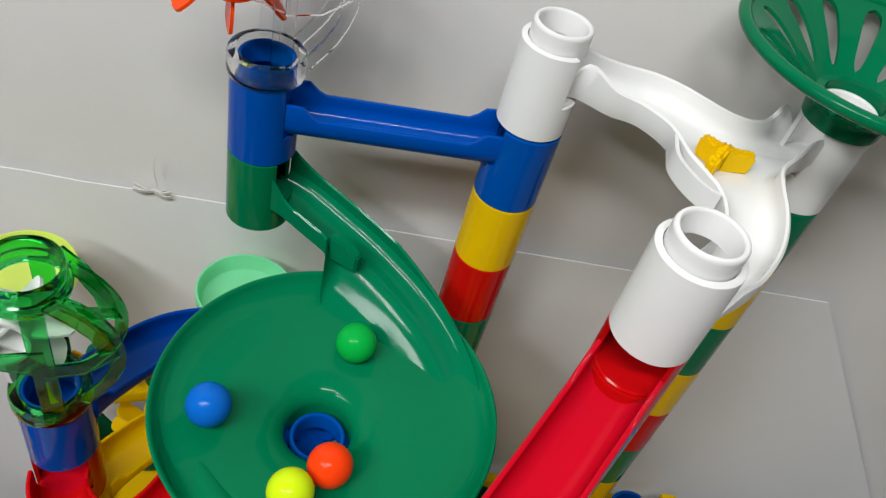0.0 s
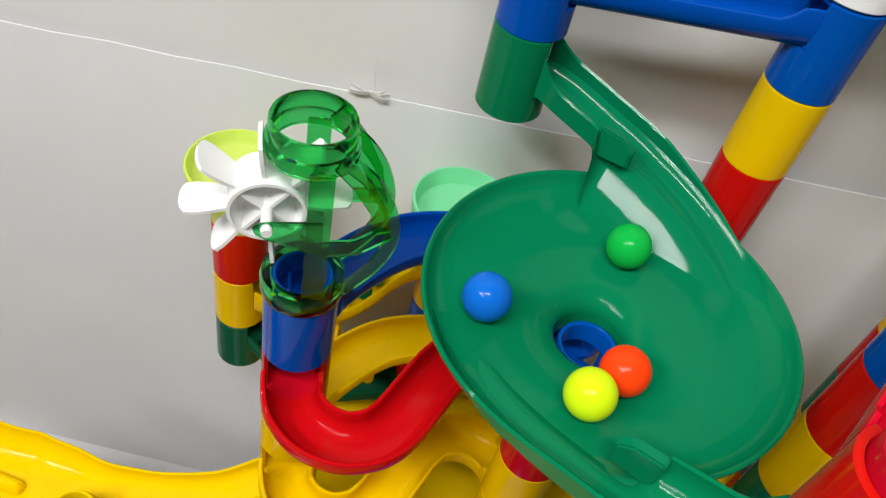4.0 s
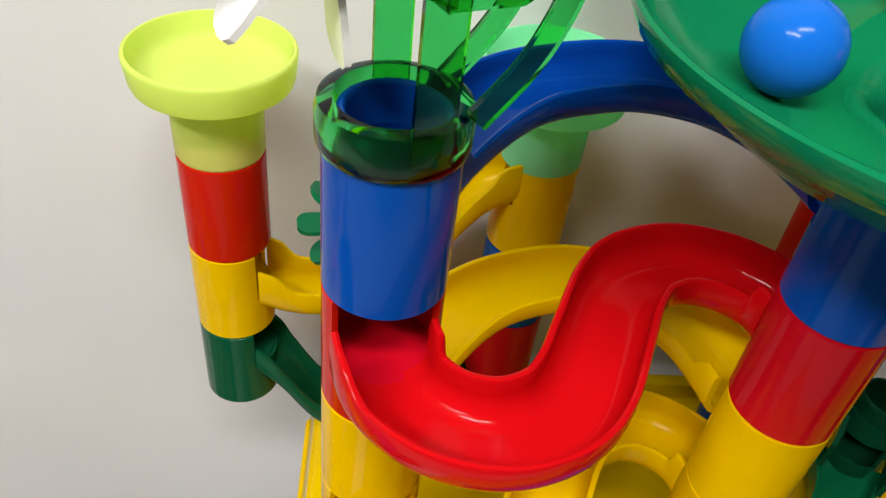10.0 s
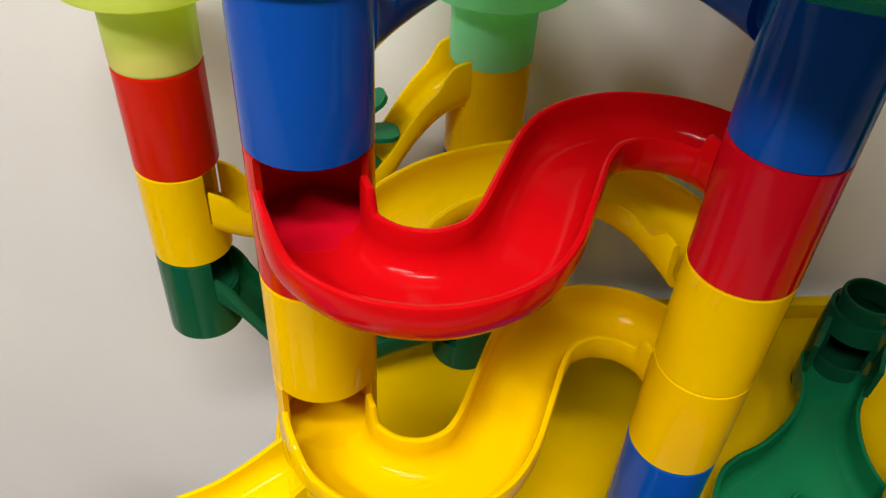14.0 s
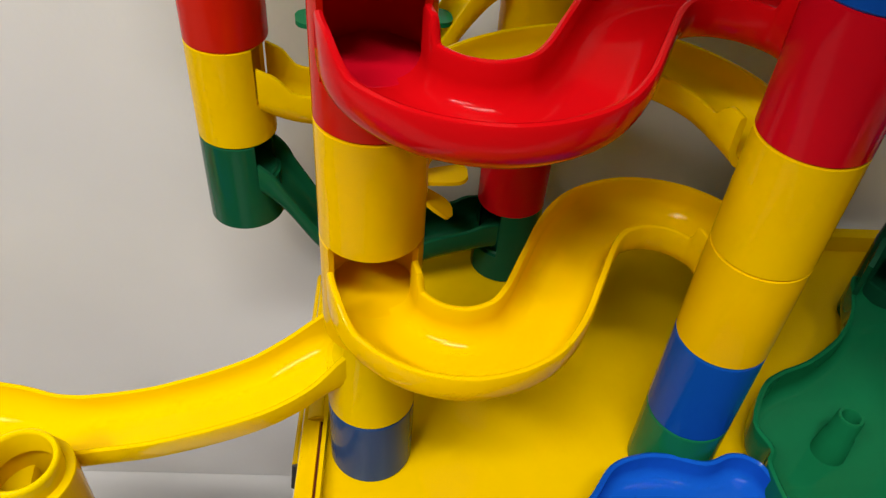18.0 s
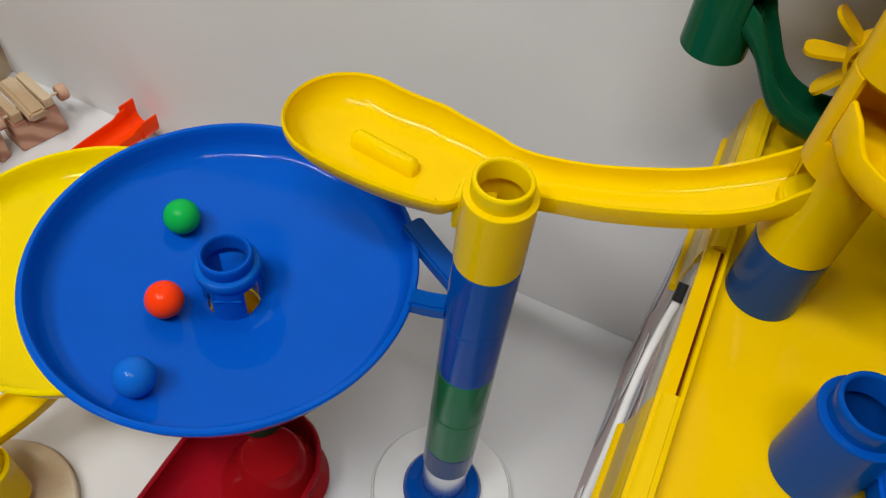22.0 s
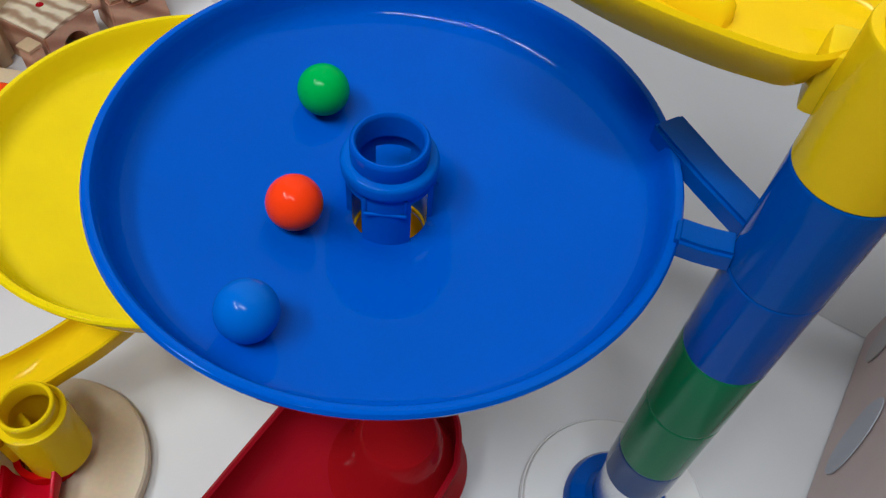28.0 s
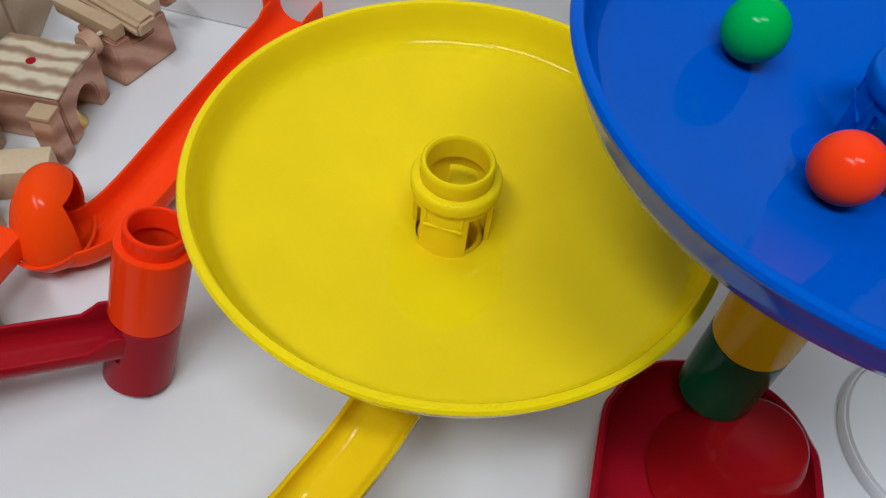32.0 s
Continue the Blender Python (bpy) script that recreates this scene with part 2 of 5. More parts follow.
def lathe(profile, seg=40, loop=True, bm=None, centre=(0, 0, 0)):
    bm = bm or bmesh.new()
    rings = []
    for r, z in profile:
        if r < 1e-6:
            rings.append([bm.verts.new((centre[0], centre[1], centre[2] + z))])
        else:
            rings.append([bm.verts.new((centre[0] + r * math.cos(a), centre[1] + r * math.sin(a), centre[2] + z)) for a in (2 * math.pi * k / seg for k in range(seg))])
    pairs = list(zip(rings, rings[1:])) + ([(rings[-1], rings[0])] if loop else [])
    for a, b in pairs:
        for k in range(seg):
            q = [a[k % len(a)], a[(k + 1) % len(a)], b[(k + 1) % len(b)], b[k % len(b)]]
            q = [v for n, v in enumerate(q) if v not in q[:n]]
            if len(q) > 2:
                bm.faces.new(q)
    return bm


def box(sx, sy, sz, bevel=0.001, at=(0, 0, 0), bm=None):
    own = bmesh.new()
    bmesh.ops.create_cube(own, size=1.0)
    bmesh.ops.scale(own, vec=(sx, sy, sz), verts=own.verts)
    if bevel:
        bmesh.ops.bevel(own, geom=own.edges[:], offset=bevel, segments=2, affect="EDGES", profile=0.6)
    bmesh.ops.translate(own, vec=at, verts=own.verts)
    if bm is None:
        return own
    me = bpy.data.meshes.new("tmp")
    own.to_mesh(me)
    own.free()
    bm.from_mesh(me)
    bpy.data.meshes.remove(me)
    return bm


def extrude(outline, depth, bevel=0.0012, hole=None):
    """An outline in x and z, drawn out along y about the middle."""
    bm = bmesh.new()
    face = bm.faces.new([bm.verts.new((x, -depth / 2, z)) for x, z in outline])
    made = bmesh.ops.extrude_face_region(bm, geom=[face])
    bmesh.ops.translate(bm, vec=(0, depth, 0), verts=[v for v in made["geom"] if isinstance(v, bmesh.types.BMVert)])
    if bevel:
        bmesh.ops.bevel(bm, geom=bm.edges[:], offset=bevel, segments=2, affect="EDGES", clamp_overlap=True)
    return bm


def smooth_path(points, steps=8):
    """A smooth line through the points (Catmull-Rom)."""
    p = [Vector(q) for q in points]
    p = [2 * p[0] - p[1]] + p + [2 * p[-1] - p[-2]]
    out = []
    for k in range(1, len(p) - 2):
        for s in range(steps):
            t = s / steps
            out.append(0.5 * ((2 * p[k]) + (p[k + 1] - p[k - 1]) * t + (2 * p[k - 1] - 5 * p[k] + 4 * p[k + 1] - p[k + 2]) * t**2 + (3 * p[k] - p[k - 1] - 3 * p[k + 1] + p[k + 2]) * t**3))
    return out + [p[-2]]


def sweep(path, section, cap=True, up=(0, 0, 1), shear=False):
    """section(k, s): a closed loop of (across, up) at sample k, s metres along."""
    bm = bmesh.new()
    up, rings, s = Vector(up), [], 0.0
    for k, p in enumerate(path):
        a, b = path[max(k - 1, 0)], path[min(k + 1, len(path) - 1)]
        way = (b - a).normalized()
        side = way.cross(up).normalized()
        top = up if shear else side.cross(way)
        if k:
            s += (p - path[k - 1]).length
        rings.append([bm.verts.new(p + side * u + top * v) for u, v in section(k, s)])
    for a, b in zip(rings, rings[1:]):
        for k in range(len(a)):
            bm.faces.new([a[k], a[(k + 1) % len(a)], b[(k + 1) % len(a)], b[k]])
    if cap:
        bm.faces.new(rings[0])
        bm.faces.new(rings[-1])
    return bm


def length_of(path):
    return sum((b - a).length for a, b in zip(path, path[1:]))


def gutter(path, half=0.0155, wall=0.012, ear=0.010, ears=(True, True), widths=None, thick=0.0030, bowl=0.009, ear_long=0.010, off=0.008, fade=0.0):
    total = length_of(path)

    def section(k, s):
        w = widths(s, total) if widths else half
        e = 0.0
        for on, d in ((ears[0], s), (ears[1], total - s)):
            if on:
                q = min(max(1 - (d - off) / ear_long, 0), 1)
                e = max(e, q * q * (3 - 2 * q))
        top, n = wall + ear * e, 9
        if fade:
            top *= 1 - 0.75 * min(max((s / total - 1 + fade) / fade, 0), 1)
        b = min(bowl, w * 0.62, top * 0.95)
        flat = max(w - thick - b, 0.0)
        inner = [(-(flat + b), top)] + [(-(flat + b * math.cos(a)), b - b * math.sin(a)) for a in (math.pi / 2 * q / n for q in range(n + 1))]
        inner += [(-x, z) for x, z in reversed(inner)]
        bo = b + thick
        outer = [(flat + bo, top)] + [(flat + bo * math.cos(a), b - bo * math.sin(a)) for a in (math.pi / 2 * q / n for q in range(n + 1))]
        outer += [(-x, z) for x, z in reversed(outer)]
        r = thick * 0.5
        lip_a = [(flat + b + r * 0.3, top + r * 0.8), (flat + b + r, top + r * 1.05), (flat + bo - r * 0.3, top + r * 0.8)]
        lip_b = [(-x, z) for x, z in reversed(lip_a)]
        return inner + lip_a + outer + lip_b

    return sweep(path, section, shear=True)


def tray(outline, wall=0.014, thick=0.0022, bowl=0.008, pairs=None):
    """A floor with a rounded rim; outline: dense loop of (x, y, floor z, rim factor)."""
    pts = [Vector((p[0], p[1])) for p in outline]
    n = len(pts)
    if sum(pts[k].x * pts[(k + 1) % n].y - pts[(k + 1) % n].x * pts[k].y for k in range(n)) < 0:
        outline = outline[::-1]
        pts = pts[::-1]
        pairs = [(n - 1 - a, n - 1 - b) for a, b in pairs] if pairs else None
    inward = []
    for k in range(n):
        d = (pts[(k + 1) % n] - pts[k - 1]).normalized()
        inward.append(Vector((-d.y, d.x)))
    bm, rings = bmesh.new(), []
    for q in range(12):
        ring = []
        for k in range(n):
            z, f = outline[k][2], outline[k][3]
            h = max(wall * f, 0.0004)
            b = bowl * (outline[k][4] if len(outline[k]) > 4 else 1.0)
            bz = min(b, h * 0.9)
            if q < 6:
                inset, up = ((b + thick, -thick), (b * 0.3, bz * 0.28 - thick), (0.0, bz * 0.9), (0.0, h), (thick * 0.5, h + thick * 0.45 * f), (thick, h))[q]
            else:
                a = math.pi / 2 * (q - 6) / 5
                inset, up = thick + b * (1 - math.cos(a)), bz * (1 - math.sin(a))
            p = pts[k] + inward[k] * inset * min(0.12 + 0.9 * f, 1.0)
            ring.append(bm.verts.new((p.x, p.y, z + up)))
        rings.append(ring)
    for a, b in zip(rings, rings[1:]):
        for k in range(n):
            bm.faces.new([a[k], a[(k + 1) % n], b[(k + 1) % n], b[k]])
    for ring in (rings[-1], rings[0]):
        if pairs:
            for (a, b), (c, d) in zip(pairs, pairs[1:]):
                quad = [ring[q] for m, q in enumerate((a, c, d, b)) if q not in (a, c, d, b)[:m]]
                bm.faces.new(quad)
            continue
        for tri in tessellate_polygon([[Vector((v.co.x, v.co.y, 0.0)) for v in ring]]):
            if len(set(tri)) == 3:
                bm.faces.new([ring[q] for q in tri])
    return bm


def loop4(points, steps=6):
    """A smooth closed loop through (x, y, z, rim factor) points."""
    m = len(points)
    long = [Vector(points[k % m]) for k in range(-2, m + 3)]
    return smooth_path(long, steps)[2 * steps:(2 + m) * steps]


def rod(path, radius, seg=10):
    return sweep([Vector(p) for p in path], lambda k, s: [(radius * math.cos(a), radius * math.sin(a)) for a in (2 * math.pi * q / seg for q in range(seg))])


def strip(path, width, thick, up=(0, 0, 1)):
    return sweep([Vector(p) for p in path], lambda k, s: [(-width / 2, -thick / 2), (width / 2, -thick / 2), (width / 2, thick / 2), (-width / 2, thick / 2)], True, up)


def body_mesh(h=HH, radius=R):
    b = 0.0009
    return lathe([(radius - b, 0), (radius - b * 0.3, b * 0.3), (radius, b), (radius, b * 1.7), (radius, h - b * 1.7), (radius, h - b), (radius - b * 0.3, h - b * 0.3), (radius - b, h), (0.0158, h), (0.0164, h - 0.002), (0.0168, 0.0)], 44)


def neck_mesh(h=HH):
    return lathe([(0.0162, h - 0.003), (0.0162, h + NECK - 0.0022), (0.0162, h + NECK - 0.0015), (0.0157, h + NECK - 0.0004), (0.0151, h + NECK), (0.0142, h + NECK), (0.0136, h + NECK - 0.0005), (0.0133, h + NECK - 0.0015), (0.0133, h - 0.003)], 40)


def open_body(ways, h=HH, radius=R, sill=0.009, spread=52.0, top=0.0, thick=0.0032):
    """A tube whose wall is cut away towards the given angles, between the sill and the top strip."""
    bm, seg = bmesh.new(), 60
    zs = sorted({0.0, 0.0008, max(sill, 0.0), (max(sill, 0.0) + h) / 2, h - top - 0.0006, h - top, h})
    zs = [z for n, z in enumerate(zs) if n == 0 or z - zs[n - 1] > 1e-5]
    def ring(r, z):
        r -= 0.0008 if z < 1e-6 or z > h - 1e-6 else 0.0
        return [bm.verts.new((r * math.cos(2 * math.pi * k / seg), r * math.sin(2 * math.pi * k / seg), z)) for k in range(seg)]
    outer, inner = [ring(radius, z) for z in zs], [ring(radius - thick + 0.0008, z) for z in zs]
    def kept(i, k):
        if i < 0 or i >= len(zs) - 1:
            return False
        a = 360 * (k % seg + 0.5) / seg
        cut = any(abs((a - w + 180) % 360 - 180) < spread for w in ways)
        return not (cut and zs[i] >= sill - 1e-6 and zs[i + 1] <= h - top + 1e-6)
    for i in range(len(zs) - 1):
        for k in range(seg):
            if not kept(i, k):
                continue
            n = (k + 1) % seg
            bm.faces.new([outer[i][k], outer[i][n], outer[i + 1][n], outer[i + 1][k]])
            bm.faces.new([inner[i][k], inner[i + 1][k], inner[i + 1][n], inner[i][n]])
            for gone, p, q in ((not kept(i - 1, k), (i, k), (i, n)), (not kept(i + 1, k), (i + 1, k), (i + 1, n)), (not kept(i, k - 1), (i, k), (i + 1, k)), (not kept(i, k + 1), (i, n), (i + 1, n))):
                if gone:
                    bm.faces.new([outer[p[0]][p[1]], outer[q[0]][q[1]], inner[q[0]][q[1]], inner[p[0]][p[1]]])
    loose = [v for v in bm.verts if not v.link_faces]
    bmesh.ops.delete(bm, geom=loose, context="VERTS")
    return bm


TUBE_CACHE = {}


def tube(x, y, z, colour, label="", neck=True, h=HH, group="stacked tube segments"):
    """One plain tube of a tower, standing at z."""
    key = (colour, neck, round(h, 4))
    spin = (x * 977 + z * 3571) % 6.28
    if key in TUBE_CACHE:
        made = copy_thing(TUBE_CACHE[key], pose(x, y, z, 0, 0, math.degrees(spin)))
        return tagged(made, label or made["label"])
    root = thing("tube_segment", pose(x, y, z, 0, 0, math.degrees(spin)), label or "glossy %s plastic tube segment stacked in a tower" % colour.replace("_", " "), "toy tube", group)
    part("tube_wall", body_mesh(h), PL[colour], root)
    if neck:
        part("neck", neck_mesh(h), PL[colour], root)
    TUBE_CACHE[key] = root
    return root


def socket(parent, at, colour, ways, neck=True, h=HH, sill=0.018, spread=45.0):
    """A track's own tube, open towards the track above the sill, as a part."""
    bm = open_body(ways, h, R, sill - 0.002, spread)
    bmesh.ops.translate(bm, vec=at, verts=bm.verts)
    s = part("socket", bm, PL[colour], parent)
    if neck:
        bm = neck_mesh(h)
        bmesh.ops.translate(bm, vec=at, verts=bm.verts)
        part("neck", bm, PL[colour], s)
    floor = lathe([(0.0, sill), (0.0175, sill + 0.0002), (0.0185, sill - 0.0008), (0.0178, sill - 0.0025), (0.0, sill - 0.0025)], 32, False)
    bmesh.ops.translate(floor, vec=at, verts=floor.verts)
    part("socket_floor", floor, PL[colour], s)
    return s


def track(name, label, colour, line, z0, z1, ends=(True, True), wall=0.012, lifts=(0.028, 0.018), half=0.0155, steps=8, dips=None, ear=0.008, h=HH):
    """A gutter along a line of (x, y) points, from body base z0 to z1, with a tube at either end."""
    root = thing(name, pose(line[0][0], line[0][1], z0), label, "toy track")
    loc = [(x - line[0][0], y - line[0][1]) for x, y in line]
    raw = smooth_path([(x, y, 0) for x, y in loc], steps)
    total, s, path = length_of(raw), 0.0, []
    za, zb = lifts[0], z1 - z0 + lifts[1]
    for k, p in enumerate(raw):
        if k:
            s += (p - raw[k - 1]).length
        if s < 0.0125 and ends[0] or total - s < 0.0125 and ends[1]:
            continue
        dip = 0.0
        if dips:
            q = s / total * (len(dips) - 1)
            i = min(int(q), len(dips) - 2)
            a, b, c, d = (dips[min(max(n, 0), len(dips) - 1)] for n in (i - 1, i, i + 1, i + 2))
            w = q - i
            dip = b + 0.5 * w * (c - a + w * (2 * a - 5 * b + 4 * c - d + w * (3 * (b - c) + d - a)))
        path.append(Vector((p.x, p.y, za + (zb - za) * s / total + dip)))
    part("gutter", gutter(path, half, wall, ear, ends), PL[colour], root)
    for on, a, b, z, lift in ((ends[0], raw[0], path[2], 0.0, lifts[0]), (ends[1], raw[-1], path[-3], z1 - z0, lifts[1])):
        if on:
            way = math.degrees(math.atan2(b.y - a.y, b.x - a.x))
            socket(root, (a.x, a.y, z), colour, [way], True, h, lift, 58.0 if half > 0.017 else 45.0)
    return root


# ---- the room ----
WN = Vector((0.161, 0.987, 0)).normalized()
WU = Vector((WN.y, -WN.x, 0))
W0 = Vector((-0.108, 0.4935, 0))
YAW = math.degrees(math.atan2(WU.y, WU.x))


def on_wall(u, z, out=0.0):
    p = W0 + WU * u - WN * out
    return (p.x, p.y, z)


def slab(name, sx, sy, sz, m, mat, label, bevel=0.0):
    ob = link(name, box(sx, sy, sz, bevel), mat)
    ob.matrix_world = m
    return tagged(ob, label, name.split("_")[0], kind="structure")


def wall_at(u, z, depth):
    p = W0 + WU * u + WN * depth
    return pose(p.x, p.y, z, 0, 0, YAW)


# Unseen floor round the paper, added dark so the plastic reflects less.
slab("floor", 5.0, 5.0, 0.05, pose(0, -1.2, -0.0275), UNSEEN_DARK, "unseen floor added under the paper, dark to cut bounce light")
slab("floor_paper", 4.2, 1.0, 0.0024, Matrix.Translation((-0.20, 0.02, -0.0012)) @ pose(0, 0, 0, 0, 0, YAW), FLOOR, "white sheet of paper laid on the floor under the toys")
slab("wall_back", 5.0, 0.06, 2.6, wall_at(0.0, 1.25, 0.034), WALL_UP, "plain off-white wall behind the marble run")
# Three unseen walls, added dark to keep fill and reflections low.
slab("wall_left", 0.06, 5.0, 2.6, pose(-2.2, -1.2, 1.25), UNSEEN_DARK, "unseen dark wall added to cut bounce light")
slab("wall_right", 0.06, 5.0, 2.6, pose(2.2, -1.2, 1.25), UNSEEN_DARK, "unseen dark wall added to cut bounce light")
slab("wall_front", 5.0, 0.06, 2.6, pose(0, -2.6, 1.25), UNSEEN_DARK, "unseen dark wall added to cut bounce light")
# Unseen ceiling, added to close the room and bounce soft fill.
slab("ceiling", 5.0, 5.0, 0.06, pose(0, -1.2, 2.48), CEILING, "unseen grey ceiling added to bounce fill light")


def paper_sheet(u0, u1, z0, z1, mat, label, wavy):
    bm = bmesh.new()
    nu, nz, rows = 60, 14, []
    for j in range(nz + 1):
        row = []
        for i in range(nu + 1):
            z = z0 + (z1 + 0.055 * (u0 + (u1 - u0) * i / nu) - z0) * j / nz
            far = u1 + (0.66 - z) * 0.77
            u = u0 + (far - u0) * i / nu
            edge = noise.noise((u * 23.0, wavy, 3.0)) * 0.0016 if j == nz else 0.0
            out = 0.0035 + 0.0010 * noise.noise((u * 5.0, z * 5.0, wavy))
            row.append(bm.verts.new(on_wall(u, z + edge, out)))
        rows.append(row)
    for a, b in zip(rows, rows[1:]):
        for i in range(nu):
            bm.faces.new([a[i], a[i + 1], b[i + 1], b[i]])
    border = rows[0] + [r[-1] for r in rows[1:]] + rows[-1][-2::-1] + [r[0] for r in rows[-2:0:-1]]
    back = [bm.verts.new(v.co + WN * 0.0012) for v in border]
    for k in range(len(border)):
        n = (k + 1) % len(border)
        bm.faces.new([border[k], back[k], back[n], border[n]])
    return tagged(link("wall_paper", bm, mat), label, "paper sheet", kind="structure")


paper_sheet(-2.2, 0.567, 0.001, 0.6345, WALL_LOW, "white paper sheet on the wall with a torn upper edge", 1.0)


def crease(u, z, k):
    """A small crumpled tear at the paper's edge."""
    root = thing("paper_tear", Matrix.Translation(on_wall(u, z, 0.0055)) @ pose(0, 0, 0, 0, 0, YAW), "small crumpled tear at the edge of the wall paper", "paper tear")
    rng = random.Random(k)
    for n in range(7):
        a = rng.uniform(-0.5, 0.5) + (math.pi if n % 2 else 0)
        l = rng.uniform(0.008, 0.018)
        p = [Vector((math.cos(a) * l * t + rng.uniform(-1, 1) * 0.001, -0.0008 - 0.002 * math.sin(t * 3), math.sin(a) * l * t * 0.6 + 0.002 * n / 7)) for t in (0, 0.3, 0.6, 1)]
        part("fold", strip(p, 0.0035, 0.0005, (0, 1, 0.3)), WALL_UP, root)
    part("scratch", strip([Vector((0.002, -0.0005, 0.004)), Vector((0.0, -0.0005, 0.02)), Vector((0.001, -0.0005, 0.034))], 0.0007, 0.0006, (0, 1, 0)), WALL_UP, root)


crease(0.038, 0.639, 3)


# ---- towers ----
A, B, C, D, P = (0.0065, 0.4058), (0.1551, 0.3872), (0.3126, 0.356), (0.1876, 0.2384), (0.1011, 0.1402)
E, F, G, H, J = (-0.0965, 0.2957), (0.0523, 0.2700), (-0.1521, 0.4256), (0.0003, 0.4227), (-0.2433, 0.2726)
K, L, MT = (-0.4038, 0.2607), (-0.5541, 0.2933), (-0.5863, 0.1423)
BASE = 0.345
Z1 = 0.596
EZ = [Z1 - HE * n for n in range(5)] + [BASE]

# tower of the wheel
EF = (Vector(F) - Vector(E)).normalized()
HALF_S = [(-0.0742, -0.0135), (-0.0685, -0.0273), (-0.0548, -0.0385), (-0.0370, -0.0416), (-0.0203, -0.0352), (-0.0098, -0.0225)]
MID = (Vector(E) + Vector(F)) / 2
S_LINE = [E] + [tuple(MID + EF * u + Vector((-EF.y, EF.x)) * v) for u, v in HALF_S + [(0.0, 0.0)] + [(-u, -v) for u, v in reversed(HALF_S)]] + [F]
ARCH = [F, (0.0505, 0.302), (0.045, 0.326), (0.030, 0.347), (0.006, 0.360), (-0.018, 0.3605), (-0.042, 0.354), (-0.064, 0.339), (-0.086, 0.316), E]
track("s_track", "glossy red plastic s-shaped track between two towers", "red", S_LINE, EZ[1], EZ[1], lifts=(0.020, 0.020), wall=0.0145, h=HE, half=0.0174)
track("arch_track", "yellow plastic arched track behind the red track", "yellow", ARCH, EZ[2], EZ[2], dips=(0.0, 0.001, 0.0025, 0.003, 0.0025, 0.001, 0.0), h=HE, half=0.0180)
track("s_track", "glossy yellow plastic s-shaped track above the base", "yellow", S_LINE, EZ[3], EZ[3], lifts=(0.020, 0.022), wall=0.0150, h=HE, half=0.0176)
track("arch_track", "glossy blue plastic arched track curving behind the towers", "blue", ARCH, Z1, Z1, dips=(0.0, 0.002, 0.004, 0.004, 0.004, 0.002, 0.0), h=HE, half=0.0180)
tube(*E, EZ[5], "slate", "slate blue plastic tube standing on the yellow base", h=EZ[4] - EZ[5])
for n, colour in ((4, "blue"), (5, "green")):
    tube(*F, EZ[n], colour, h=EZ[n - 1] - EZ[n])

# swoop tracks
def swoop_width(s, total, far):
    grow = min(max((s + 0.013 - (0.135 if far else 0.142)) / (0.072 if far else 0.045), 0), 1)
    early = min(s / 0.05, 1.0) * 0.0025 if far else 0.0
    w = 0.0155 + early + (0.0385 - 0.0155 - early) * grow * grow * (3 - 2 * grow)
    d = total - s
    if d < 0.0385:
        w = min(w, math.sqrt(max(0.0385**2 - (0.0385 - max(d, 0.0)) ** 2, 0)))
    return w


SWOOP = [(0, 0), (-0.021, -0.001), (-0.052, -0.0075), (-0.093, -0.0035), (-0.131, 0.0065), (-0.163, 0.0120), (-0.192, 0.0110), (-0.220, 0.0140), (-0.245, 0.0205), (-0.281, 0.0335)]


def along(raw, distances):
    """Points at the given distances along a line."""
    marks = [0.0]
    for a, b in zip(raw, raw[1:]):
        marks.append(marks[-1] + (b - a).length)
    out, k = [], 0
    for d in distances:
        while k < len(marks) - 2 and marks[k + 1] < d:
            k += 1
        out.append(raw[k].lerp(raw[k + 1], (d - marks[k]) / max(marks[k + 1] - marks[k], 1e-9)))
    return out


